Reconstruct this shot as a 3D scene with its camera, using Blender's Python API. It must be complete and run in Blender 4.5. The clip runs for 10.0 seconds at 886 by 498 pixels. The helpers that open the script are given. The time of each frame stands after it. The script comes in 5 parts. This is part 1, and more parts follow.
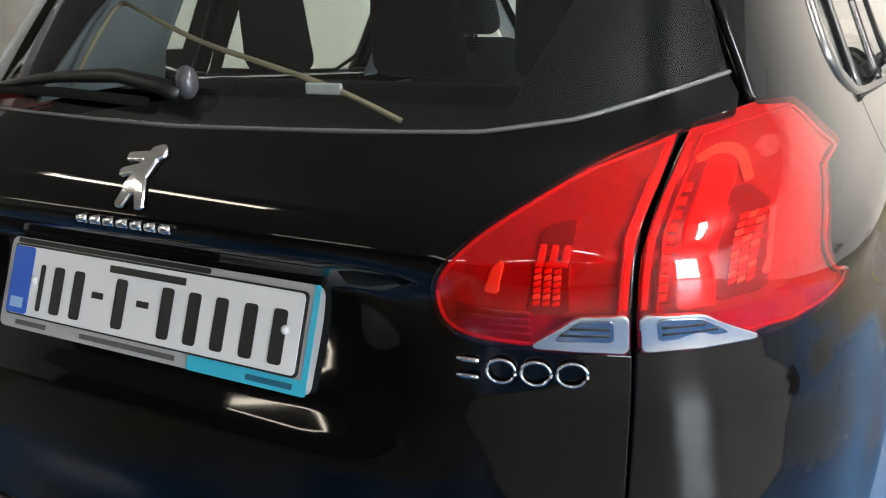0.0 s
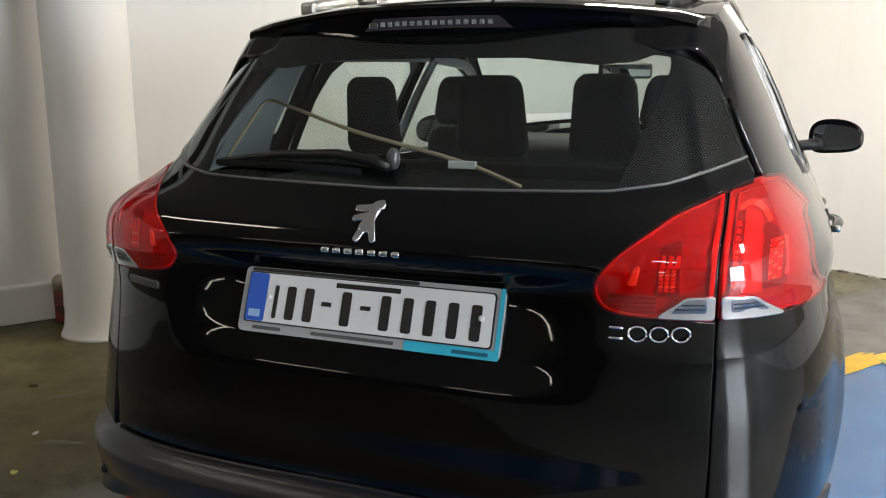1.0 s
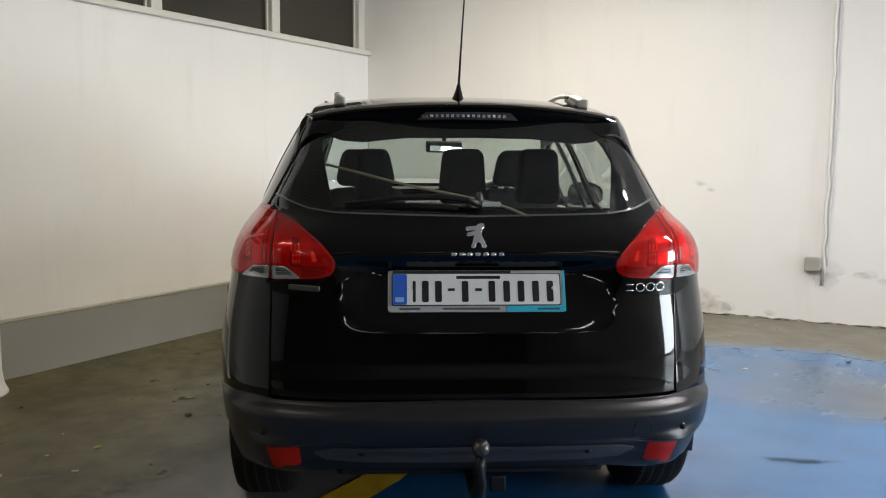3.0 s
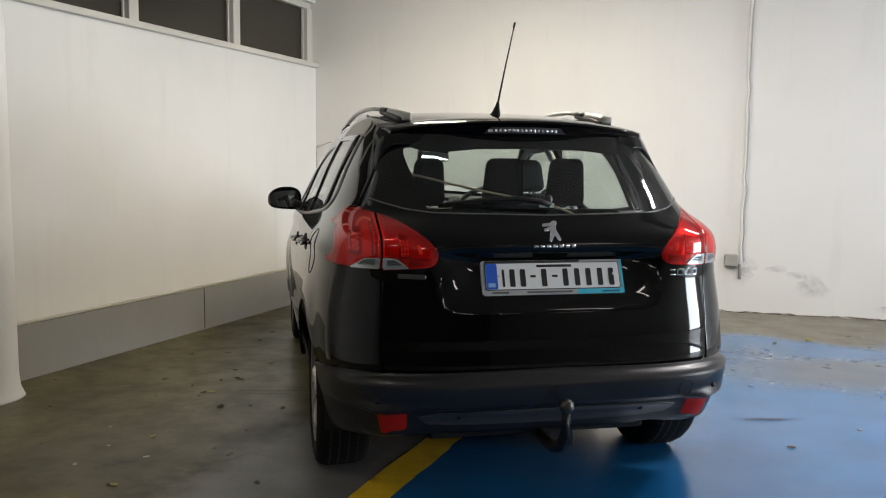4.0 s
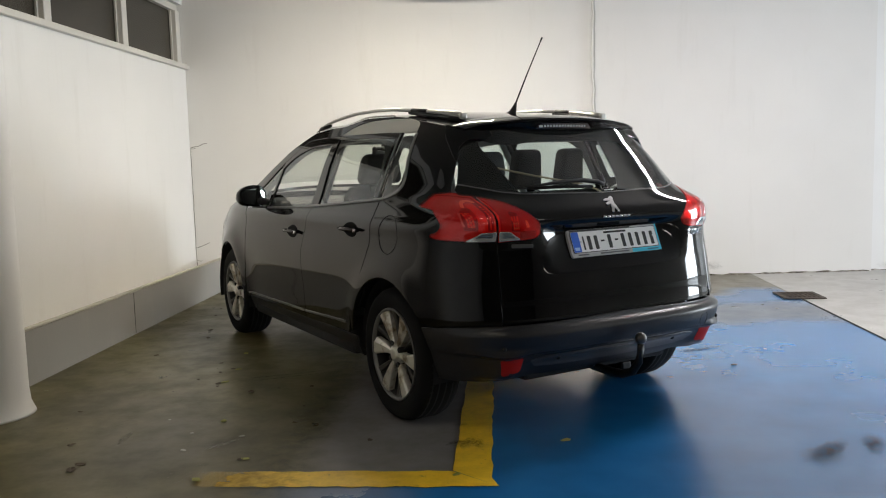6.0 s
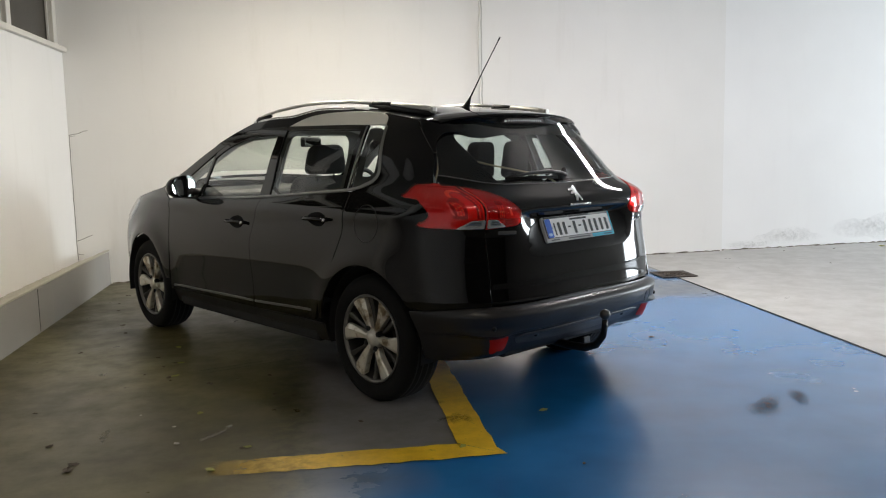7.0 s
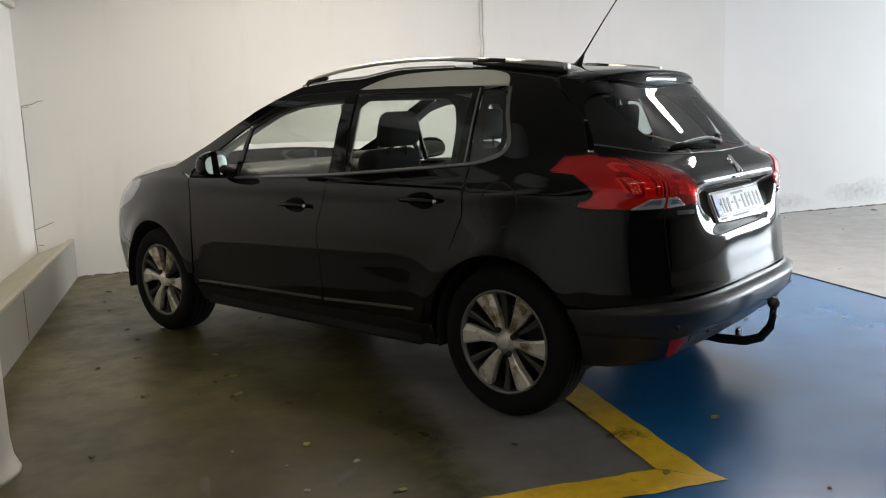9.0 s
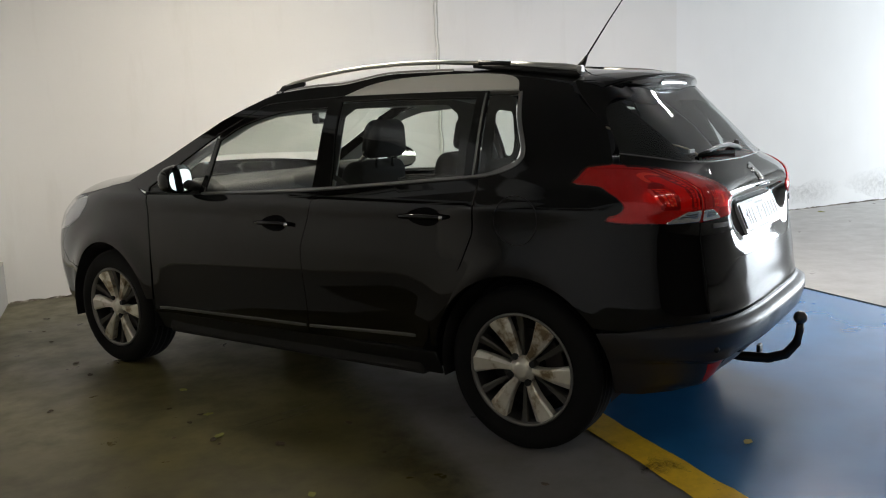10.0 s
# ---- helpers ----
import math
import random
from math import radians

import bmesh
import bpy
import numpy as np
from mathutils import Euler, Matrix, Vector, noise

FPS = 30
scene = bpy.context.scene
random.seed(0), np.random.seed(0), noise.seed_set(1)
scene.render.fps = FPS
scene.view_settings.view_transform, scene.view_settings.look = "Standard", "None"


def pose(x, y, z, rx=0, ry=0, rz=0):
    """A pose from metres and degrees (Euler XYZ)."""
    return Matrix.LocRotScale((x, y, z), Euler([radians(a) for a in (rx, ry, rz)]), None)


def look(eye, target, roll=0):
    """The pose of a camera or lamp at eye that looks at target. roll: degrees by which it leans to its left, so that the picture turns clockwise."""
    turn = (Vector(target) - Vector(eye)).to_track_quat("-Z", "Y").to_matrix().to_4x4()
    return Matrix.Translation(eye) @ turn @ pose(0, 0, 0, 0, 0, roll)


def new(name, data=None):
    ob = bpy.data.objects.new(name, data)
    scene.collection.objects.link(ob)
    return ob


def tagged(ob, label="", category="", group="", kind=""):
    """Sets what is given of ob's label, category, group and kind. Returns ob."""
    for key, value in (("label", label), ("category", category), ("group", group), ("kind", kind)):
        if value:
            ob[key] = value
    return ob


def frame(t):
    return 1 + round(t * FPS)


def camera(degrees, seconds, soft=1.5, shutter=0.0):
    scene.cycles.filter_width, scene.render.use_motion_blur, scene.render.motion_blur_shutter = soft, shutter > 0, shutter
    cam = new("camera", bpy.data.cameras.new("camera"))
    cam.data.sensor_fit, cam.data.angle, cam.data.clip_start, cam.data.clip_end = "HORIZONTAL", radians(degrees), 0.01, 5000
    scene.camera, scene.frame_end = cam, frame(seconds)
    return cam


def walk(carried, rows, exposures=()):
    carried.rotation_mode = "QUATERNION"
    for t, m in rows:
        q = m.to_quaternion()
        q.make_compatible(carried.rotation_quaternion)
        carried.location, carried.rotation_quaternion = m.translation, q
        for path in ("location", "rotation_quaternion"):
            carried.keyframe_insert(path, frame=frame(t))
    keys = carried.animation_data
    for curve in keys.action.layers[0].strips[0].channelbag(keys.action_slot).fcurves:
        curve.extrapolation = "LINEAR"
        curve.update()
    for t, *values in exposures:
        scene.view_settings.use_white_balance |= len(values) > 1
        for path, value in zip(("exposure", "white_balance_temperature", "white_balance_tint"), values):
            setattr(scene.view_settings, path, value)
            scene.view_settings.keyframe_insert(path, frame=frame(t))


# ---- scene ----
cam = camera(56.2, 10.0, soft=1.1)
PATH = [
    (0, (0.780, -1.326, 1.187), (-0.129, 0.359, 0.610), -1.47),
    (0.5, (0.761, -1.625, 1.223), (-0.001, 0.151, 0.707), -0.10),
    (1, (0.661, -1.940, 1.231), (-0.064, -0.117, 0.841), -0.16),
    (1.5, (0.533, -2.262, 1.260), (0.022, -0.365, 0.889), 0.94),
    (2, (0.295, -2.511, 1.239), (-0.008, -0.563, 0.899), 0.96),
    (2.5, (0.051, -2.785, 1.221), (-0.012, -0.808, 0.926), 1.15),
    (2.7, (-0.049, -2.889, 1.218), (-0.055, -0.904, 0.972), 0.68),
    (3.8, (-0.858, -3.322, 1.204), (-0.427, -1.379, 1.012), 0.85),
    (4, (-0.982, -3.378, 1.207), (-0.561, -1.433, 1.014), 0.49),
    (4.5, (-1.374, -3.442, 1.197), (-0.704, -1.566, 1.009), 0.47),
    (5, (-1.764, -3.510, 1.183), (-1.001, -1.674, 0.970), -0.88),
    (5.2, (-1.920, -3.525, 1.188), (-1.159, -1.688, 0.975), -1.30),
    (6.3, (-2.753, -3.395, 1.192), (-1.635, -1.749, 0.990), -1.67),
    (6.5, (-2.937, -3.379, 1.209), (-1.753, -1.780, 1.005), -1.76),
    (7, (-3.192, -3.167, 1.225), (-1.851, -1.703, 0.983), -1.24),
    (7.5, (-3.320, -2.881, 1.217), (-1.955, -1.455, 0.895), -1.30),
    (8, (-3.411, -2.561, 1.214), (-1.992, -1.188, 0.894), -1.15),
    (8.5, (-3.463, -2.263, 1.248), (-1.993, -0.945, 0.929), -1.62),
    (9, (-3.426, -1.954, 1.231), (-1.924, -0.672, 0.913), -1.98),
    (9.5, (-3.388, -1.701, 1.241), (-1.825, -0.495, 0.921), -2.20),
    (10, (-3.384, -1.503, 1.249), (-1.768, -0.365, 0.939), -2.52),
]
walk(cam, [(t, look(eye, target, roll)) for t, eye, target, roll in PATH], exposures=[(0, .6), (.3, .42), (.5, .38), (1, .34), (1.5, .18), (2, .07), (2.5, .06), (4, -.06), (4.5, 0), (6.5, 0), (8, -.1), (9, -.12), (10, -.24)])

# ---- the room's own frame: x along the back wall, y towards it, origin in the corner ----
ROOM = pose(-0.487, 4.920, 0, 0, 0, -34.0)
HEIGHT = 3.0

# ---- world and light ----
world = bpy.data.worlds.new("world")
scene.world = world
world.use_nodes = True
_w = world.node_tree
_sky = _w.nodes.new("ShaderNodeTexSky")
_sky.sky_type, _sky.sun_disc, _sky.sun_elevation, _sky.sun_rotation = "NISHITA", False, radians(40), radians(200)
_w.nodes["Background"].inputs[1].default_value = 0.10
_w.links.new(_sky.outputs[0], _w.nodes["Background"].inputs[0])


def area_light(name, m, sx, sy, power, colour):
    la = bpy.data.lights.new(name, "AREA")
    la.shape, la.size, la.size_y, la.energy, la.color = "RECTANGLE", sx, sy, power, colour
    ob = new(name, la)
    ob.matrix_world = m
    return tagged(ob, kind="structure")


# daylight through the wide gate, at x = 15 in the room, and the ceiling's strip lights
area_light("daylight_gate", ROOM @ pose(14.6, -1.7, 1.45, 0, 90, 0), 2.5, 2.5, 585, (0.83, 0.91, 0.985))
LAMPS = [(2.4, -2.0, 106), (5.4, -2.72, 109), (2.4, -6.4, 8), (7.2, -6.4, 10), (1.2, -10.8, 5), (3.6, -10.8, 5), (6.0, -10.8, 5), (8.4, -10.8, 5), (10.8, -10.8, 5), (13.2, -10.8, 5)]
scene.view_settings.exposure = 0.0

# ---- materials ----


def material(name, colour=(.5, .5, .5), rough=.5, metal=0.0, coat=0.0, ior=1.5):
    m = bpy.data.materials.new(name)
    m.use_nodes = True
    b = m.node_tree.nodes["Principled BSDF"]
    b.inputs["Base Color"].default_value = (*colour, 1)
    b.inputs["Roughness"].default_value = rough
    b.inputs["Metallic"].default_value = metal
    b.inputs["IOR"].default_value = ior
    b.inputs["Coat Weight"].default_value = coat
    b.inputs["Coat Roughness"].default_value = .03
    return m


def nodes_of(m):
    return m.node_tree.nodes, m.node_tree.links, m.node_tree.nodes["Principled BSDF"]


def noise_node(m, scale, detail=4, rough=.6, coords="Object", stretch=(1, 1, 1), dist=0.0):
    n, l, _ = nodes_of(m)
    tc, mp, t = n.new("ShaderNodeTexCoord"), n.new("ShaderNodeMapping"), n.new("ShaderNodeTexNoise")
    mp.inputs["Scale"].default_value = stretch
    t.inputs["Scale"].default_value, t.inputs["Detail"].default_value, t.inputs["Roughness"].default_value = scale, detail, rough
    t.inputs["Distortion"].default_value = dist
    l.new(tc.outputs[coords], mp.inputs[0])
    l.new(mp.outputs[0], t.inputs["Vector"])
    return t.outputs["Fac"]


def ramp(m, fac, stops):
    n, l, _ = nodes_of(m)
    r = n.new("ShaderNodeValToRGB")
    while len(r.color_ramp.elements) < len(stops):
        r.color_ramp.elements.new(.5)
    for e, (p, c) in zip(r.color_ramp.elements, stops):
        e.position, e.color = p, (*c, 1) if len(c) == 3 else c
    l.new(fac, r.inputs[0])
    return r.outputs[0]


def grey(v):
    return (v, v, v)


def mix(m, fac, a, b, blend="MIX"):
    n, l, _ = nodes_of(m)
    x = n.new("ShaderNodeMix")
    x.data_type, x.blend_type = "RGBA", blend
    for sock, v in ((x.inputs[0], fac), (x.inputs[6], a), (x.inputs[7], b)):
        if hasattr(v, "links"):
            l.new(v, sock)
        else:
            sock.default_value = v if isinstance(v, float) else (*v, 1)
    return x.outputs[2]


def bump(m, height, strength, distance=.01):
    n, l, b = nodes_of(m)
    x = n.new("ShaderNodeBump")
    x.inputs["Strength"].default_value, x.inputs["Distance"].default_value = strength, distance
    l.new(height, x.inputs["Height"])
    l.new(x.outputs[0], b.inputs["Normal"])


def maths(m, op, a, b=0.0, clamp=False):
    n, l, _ = nodes_of(m)
    x = n.new("ShaderNodeMath")
    x.operation, x.use_clamp = op, clamp
    for sock, v in ((x.inputs[0], a), (x.inputs[1], b)):
        if hasattr(v, "links"):
            l.new(v, sock)
        else:
            sock.default_value = v
    return x.outputs[0]


def put_in(m, socket, out):
    n, l, b = nodes_of(m)
    l.new(out, b.inputs[socket])


def pane_material(name, tint, gloss_rough=.0):
    """A thin pane: what passes is tinted, and Fresnel drives the gloss."""
    m = bpy.data.materials.new(name)
    m.use_nodes = True
    n, l = m.node_tree.nodes, m.node_tree.links
    n.remove(n["Principled BSDF"])
    t, g, f, x = n.new("ShaderNodeBsdfTransparent"), n.new("ShaderNodeBsdfGlossy"), n.new("ShaderNodeLayerWeight"), n.new("ShaderNodeMixShader")
    p, k = n.new("ShaderNodeMath"), n.new("ShaderNodeMath")
    p.operation, p.inputs[1].default_value = "POWER", 4.2
    k.operation, k.inputs[1].default_value, k.inputs[2].default_value = "MULTIPLY_ADD", .90, .07
    t.inputs[0].default_value = (*tint, 1)
    g.inputs["Roughness"].default_value = gloss_rough
    l.new(f.outputs["Facing"], p.inputs[0])
    l.new(p.outputs[0], k.inputs[0])
    l.new(k.outputs[0], x.inputs[0])
    l.new(t.outputs[0], x.inputs[1])
    l.new(g.outputs[0], x.inputs[2])
    l.new(x.outputs[0], n["Material Output"].inputs[0])
    return m


def wall_paint(name, colour, dirt=.5):
    m = material(name, colour, .75)
    big, fine, streak = noise_node(m, .6, 3), noise_node(m, 60, 4), noise_node(m, 3.0, 5, .65, stretch=(1.6, 1.6, .25))
    c = mix(m, ramp(m, big, [(.35, grey(0.)), (.7, grey(1.))]), tuple(v * .94 for v in colour), colour)
    c = mix(m, ramp(m, streak, [(.56, grey(0.)), (.80, grey(dirt * .35))]), c, (.44, .41, .35))
    put_in(m, "Base Color", c)
    bump(m, mix(m, .25, fine, noise_node(m, 7, 3)), .12, .006)
    return m


WALL = wall_paint("white_wall_paint", (.79, .782, .762))
# ceiling colour is kept grey so that its reflections stay dim
CEIL = wall_paint("dimmed_ceiling_paint", (.42, .41, .39), .2)
LEDGE = wall_paint("grey_ledge_paint", (.34, .335, .315), .8)
FRAME = material("window_frame_paint", (.62, .60, .55), .5)


def floor_material():
    """Painted concrete: worn grey, a blue bay, both shiny and scuffed."""
    m = material("painted_concrete", (.2, .2, .18), .3, ior=1.75)
    n, l, b = nodes_of(m)
    tc, sp = n.new("ShaderNodeTexCoord"), n.new("ShaderNodeSeparateXYZ")
    l.new(tc.outputs["Object"], sp.inputs[0])
    x, y = sp.outputs[0], sp.outputs[1]
    wob = maths(m, "MULTIPLY", maths(m, "SUBTRACT", noise_node(m, 2.2, 4), .5), .10)
    wide = maths(m, "MULTIPLY", maths(m, "SUBTRACT", noise_node(m, .9, 2, .4), .5), 1.3)
    xw, yw = maths(m, "ADD", x, wob), maths(m, "ADD", y, wob)

    def step(v, edge, soft, up=True):
        a = maths(m, "DIVIDE", maths(m, "SUBTRACT", v, edge - soft / 2), soft, True)
        return a if up else maths(m, "SUBTRACT", 1.0, a)

    big, mid, fine = noise_node(m, .8, 5, .6), noise_node(m, 4.5, 6, .65), noise_node(m, 45, 4)
    base = ramp(m, big, [(.34, (.060, .050, .016)), (.52, (.106, .091, .032)), (.68, (.172, .153, .066))])
    base = mix(m, ramp(m, mid, [(.42, grey(0.)), (.75, grey(.65))]), base, (.034, .031, .015))
    pale = mix(m, ramp(m, mid, [(.35, grey(0.)), (.8, grey(.5))]), (.43, .42, .40), (.33, .32, .30))
    xj = maths(m, "SUBTRACT", x, maths(m, "MULTIPLY", y, .0305))
    base = mix(m, step(xj, 5.55, .015), base, pale)
    strip = maths(m, "MULTIPLY", step(maths(m, "ADD", xw, maths(m, "MULTIPLY", wide, .12)), 2.20, .16), step(x, 2.95, .02, False))
    strip = maths(m, "MULTIPLY", strip, ramp(m, mid, [(.25, grey(1.)), (.80, grey(.55))]))
    base = mix(m, strip, base, (.175, .168, .172))
    seam = maths(m, "MULTIPLY", step(maths(m, "ADD", xw, maths(m, "MULTIPLY", wide, .20)), 2.02, .10), step(maths(m, "ADD", xw, maths(m, "MULTIPLY", wide, .20)), 2.20, .10, False))
    base = mix(m, maths(m, "MULTIPLY", seam, ramp(m, noise_node(m, 12, 6, .75), [(.45, grey(0.)), (.62, grey(.75))])), base, (.022, .021, .010))
    speck = ramp(m, noise_node(m, 16, 3, .8), [(.70, grey(0.)), (.76, grey(.3))])
    base = mix(m, speck, base, (.22, .21, .17))
    blue = ramp(m, noise_node(m, 3.0, 3, .5), [(.25, (.004, .100, .28)), (.75, (.012, .145, .38))])
    worn = ramp(m, noise_node(m, 1.3, 2, .5), [(.40, grey(0.)), (.80, grey(.24))])
    blue = mix(m, worn, blue, (.07, .15, .27))
    inside = maths(m, "MULTIPLY", step(xw, 2.91, .02), step(xj, 5.53, .01, False))
    ragged = maths(m, "ADD", y, wide)
    inside = maths(m, "MULTIPLY", inside, step(ragged, -.78, .35, False))
    below = maths(m, "MULTIPLY", step(yw, -5.06, .02, False), step(maths(m, "ADD", x, wide), 2.15, .6))
    below = maths(m, "MULTIPLY", below, step(xj, 5.53, .01, False))
    below = maths(m, "MULTIPLY", below, step(maths(m, "ADD", y, wide), -6.25, .6))
    inside = maths(m, "MULTIPLY", inside, step(yw, -5.2, .02))
    bare = maths(m, "MULTIPLY", step(ragged, -2.05, .35), step(ragged, -1.25, .30, False))
    bare = maths(m, "MULTIPLY", bare, step(x, 4.0, .9))
    inside = maths(m, "MULTIPLY", inside, maths(m, "SUBTRACT", 1.0, maths(m, "MULTIPLY", bare, .7)))
    area = maths(m, "MAXIMUM", inside, below)
    bay = maths(m, "MULTIPLY", step(xw, 2.95, .05), step(xj, 5.54, .01, False))
    base = mix(m, maths(m, "MULTIPLY", bay, .78), base, (.175, .160, .125))
    col = mix(m, area, base, blue)
    put_in(m, "Base Color", col)
    put_in(m, "IOR", mix(m, area, grey(1.39), grey(1.95)))
    r = ramp(m, mid, [(.3, grey(.26)), (.75, grey(.48))])
    put_in(m, "Roughness", mix(m, area, r, ramp(m, big, [(.3, grey(.18)), (.8, grey(.30))])))
    bump(m, noise_node(m, 30, 2, .5), .03, .003)
    return m


FLOOR = floor_material()


def line_paint():
    m = material("worn_yellow_paint", (.55, .36, .03), .4)
    c = ramp(m, noise_node(m, 9, 5, .7), [(.3, (.60, .36, .015)), (.6, (.82, .52, .025))])
    c = mix(m, ramp(m, noise_node(m, 22, 5, .75), [(.62, grey(0.)), (.72, grey(.8))]), c, (.16, .13, .06))
    put_in(m, "Base Color", c)
    n, l, _ = nodes_of(m)
    tc, sp = n.new("ShaderNodeTexCoord"), n.new("ShaderNodeSeparateXYZ")
    l.new(tc.outputs["Object"], sp.inputs[0])
    near_end = maths(m, "DIVIDE", maths(m, "SUBTRACT", sp.outputs[0], 1.70), .75, True)
    left = maths(m, "ADD", maths(m, "MULTIPLY", maths(m, "SUBTRACT", noise_node(m, 9, 6, .7), .62), 1.1), maths(m, "MULTIPLY", near_end, 1.6), True)
    put_in(m, "Alpha", left)
    return m


YELLOW = line_paint()
PAINT = material("black_car_paint", (.0016, .0016, .0019), .05, ior=1.40)
PILLAR = material("gloss_black_trim", (.003, .003, .003), .06, ior=1.46)
PLASTIC = material("dark_grey_bumper_plastic", (.013, .0122, .0135), .36, ior=1.45)
bump(PLASTIC, noise_node(PLASTIC, 900, 2), .12, .001)
put_in(PLASTIC, "Roughness", ramp(PLASTIC, noise_node(PLASTIC, 6, 5), [(.3, grey(.28)), (.8, grey(.40))]))
BLACK = material("black_trim", (.005, .005, .005), .45, ior=1.4)
DARK = material("underbody_black", (.006, .006, .006), .8)
RUBBER = material("tyre_rubber", (.006, .006, .006), .9, ior=1.3)
bump(RUBBER, noise_node(RUBBER, 120, 3), .15, .002)
CHROME = material("chrome", (.75, .75, .76), .12, 1)
SATIN = material("satin_aluminium", (.55, .54, .52), .32, 1)
ALLOY = material("machined_alloy", (.70, .68, .62), .34, .45)
put_in(ALLOY, "Base Color", ramp(ALLOY, noise_node(ALLOY, 14, 4), [(.36, (.20, .145, .085)), (.43, (.46, .41, .32)), (.50, (.66, .63, .55)), (.75, (.76, .74, .67))]))
ALLOY_DARK = material("dark_alloy", (.035, .035, .035), .45, .4)
GLASS = pane_material("window_glass", (.87, .915, .875))
TINT = pane_material("rear_glass", (.66, .745, .73))
LENS_RED = pane_material("red_lens", (1.0, .045, .04), .04)
LENS_CLEAR = pane_material("clear_lens", (.92, .93, .95), .03)
RED_INNER = material("red_reflector", (.54, .045, .032), .30, .35)
bump(RED_INNER, noise_node(RED_INNER, 26, 2, .5, stretch=(1, 1, .35)), .55, .012)
SILVER_INNER = material("lamp_reflector", (.60, .61, .62), .22, .75)
REFLECT = material("red_reflex", (.45, .012, .006), .38, ior=1.25)
FABRIC = material("dark_seat_fabric", (.008, .008, .009), .9)
bump(FABRIC, noise_node(FABRIC, 300, 3), .1, .001)
LINING = material("grey_cabin_lining", (.32, .34, .35), .8)
DASH = material("dark_dashboard", (.011, .011, .012), .6)
PLATE_WHITE = material("plate_white", (.84, .84, .84), .35)
PLATE_BLUE = material("plate_blue", (.02, .12, .60), .35)
CYAN = material("holder_cyan", (.04, .50, .68), .3)
INK = material("black_ink", (.01, .01, .011), .4)
MIRROR = material("mirror_glass", (.85, .86, .86), .02, 1)
LEAF = material("fallen_leaf", (.30, .31, .08), .6)
LEAF_DRY = material("dry_leaf", (.07, .05, .03), .7)
TUBE = bpy.data.materials.new("lamp_tube")
TUBE.use_nodes = True
_e = TUBE.node_tree.nodes.new("ShaderNodeEmission")
_e.inputs[0].default_value, _e.inputs[1].default_value = (1.0, .90, .72, 1), 14.0
TUBE.node_tree.links.new(_e.outputs[0], TUBE.node_tree.nodes["Material Output"].inputs[0])

# ---- building helpers ----


def mesh_object(name, bm, mat, m=None, parent=None, label="", smooth=False):
    me = bpy.data.meshes.new(name)
    bmesh.ops.recalc_face_normals(bm, faces=bm.faces)
    bm.to_mesh(me)
    bm.free()
    for p in me.polygons:
        p.use_smooth = smooth
    if mat:
        me.materials.append(mat)
    ob = new(name, me)
    if m is not None:
        ob.matrix_world = m
    if parent:
        ob.parent = parent
    return tagged(ob, label) if label else ob


def part(name, bm, mat, parent, label="", smooth=False):
    return mesh_object(name, bm, mat, None, parent, label, smooth)


def empty(name, m=None):
    ob = new(name)
    if m is not None:
        ob.matrix_world = m
    return ob


def box(x0, x1, y0, y1, z0, z1, bevel=0.0, seg=2):
    bm = bmesh.new()
    bmesh.ops.create_cube(bm, size=1, matrix=Matrix.Translation(((x0 + x1) / 2, (y0 + y1) / 2, (z0 + z1) / 2)) @ Matrix.Diagonal((x1 - x0, y1 - y0, z1 - z0, 1)))
    if bevel:
        bmesh.ops.bevel(bm, geom=bm.edges[:], offset=bevel, segments=seg, affect="EDGES", profile=.5)
    return bm


def join(*bms):
    out = bmesh.new()
    for b in bms:
        me = bpy.data.meshes.new("tmp")
        b.to_mesh(me)
        b.free()
        out.from_mesh(me)
        bpy.data.meshes.remove(me)
    return out


def prism(points, z0, z1, bevel=0.0):
    """A flat outline in x, y raised from z0 to z1."""
    bm = bmesh.new()
    lo = [bm.verts.new((x, y, z0)) for x, y in points]
    hi = [bm.verts.new((x, y, z1)) for x, y in points]
    bm.faces.new(lo[::-1])
    bm.faces.new(hi)
    k = len(points)
    for i in range(k):
        bm.faces.new((lo[i], lo[(i + 1) % k], hi[(i + 1) % k], hi[i]))
    if bevel:
        bmesh.ops.bevel(bm, geom=bm.edges[:], offset=bevel, segments=2, affect="EDGES")
    return bm


def tube(points, radius, sides=10, flat=1.0):
    """A round bar along points, closed at its ends; radius a number or one for each point."""
    bm = bmesh.new()
    pts = [Vector(p) for p in points]
    rad = radius if isinstance(radius, (list, tuple)) else [radius] * len(pts)
    rings, up = [], Vector((0, 0, 1))
    for i, p in enumerate(pts):
        d = (pts[min(i + 1, len(pts) - 1)] - pts[max(i - 1, 0)]).normalized()
        a = d.cross(up if abs(d.z) < .95 else Vector((1, 0, 0))).normalized()
        b = a.cross(d)
        rings.append([bm.verts.new(p + rad[i] * (math.cos(t) * a + flat * math.sin(t) * b)) for t in (2 * math.pi * k / sides for k in range(sides))])
    for r, q in zip(rings, rings[1:]):
        for k in range(sides):
            bm.faces.new((r[k], r[(k + 1) % sides], q[(k + 1) % sides], q[k]))
    bm.faces.new(rings[0][::-1])
    bm.faces.new(rings[-1])
    return bm


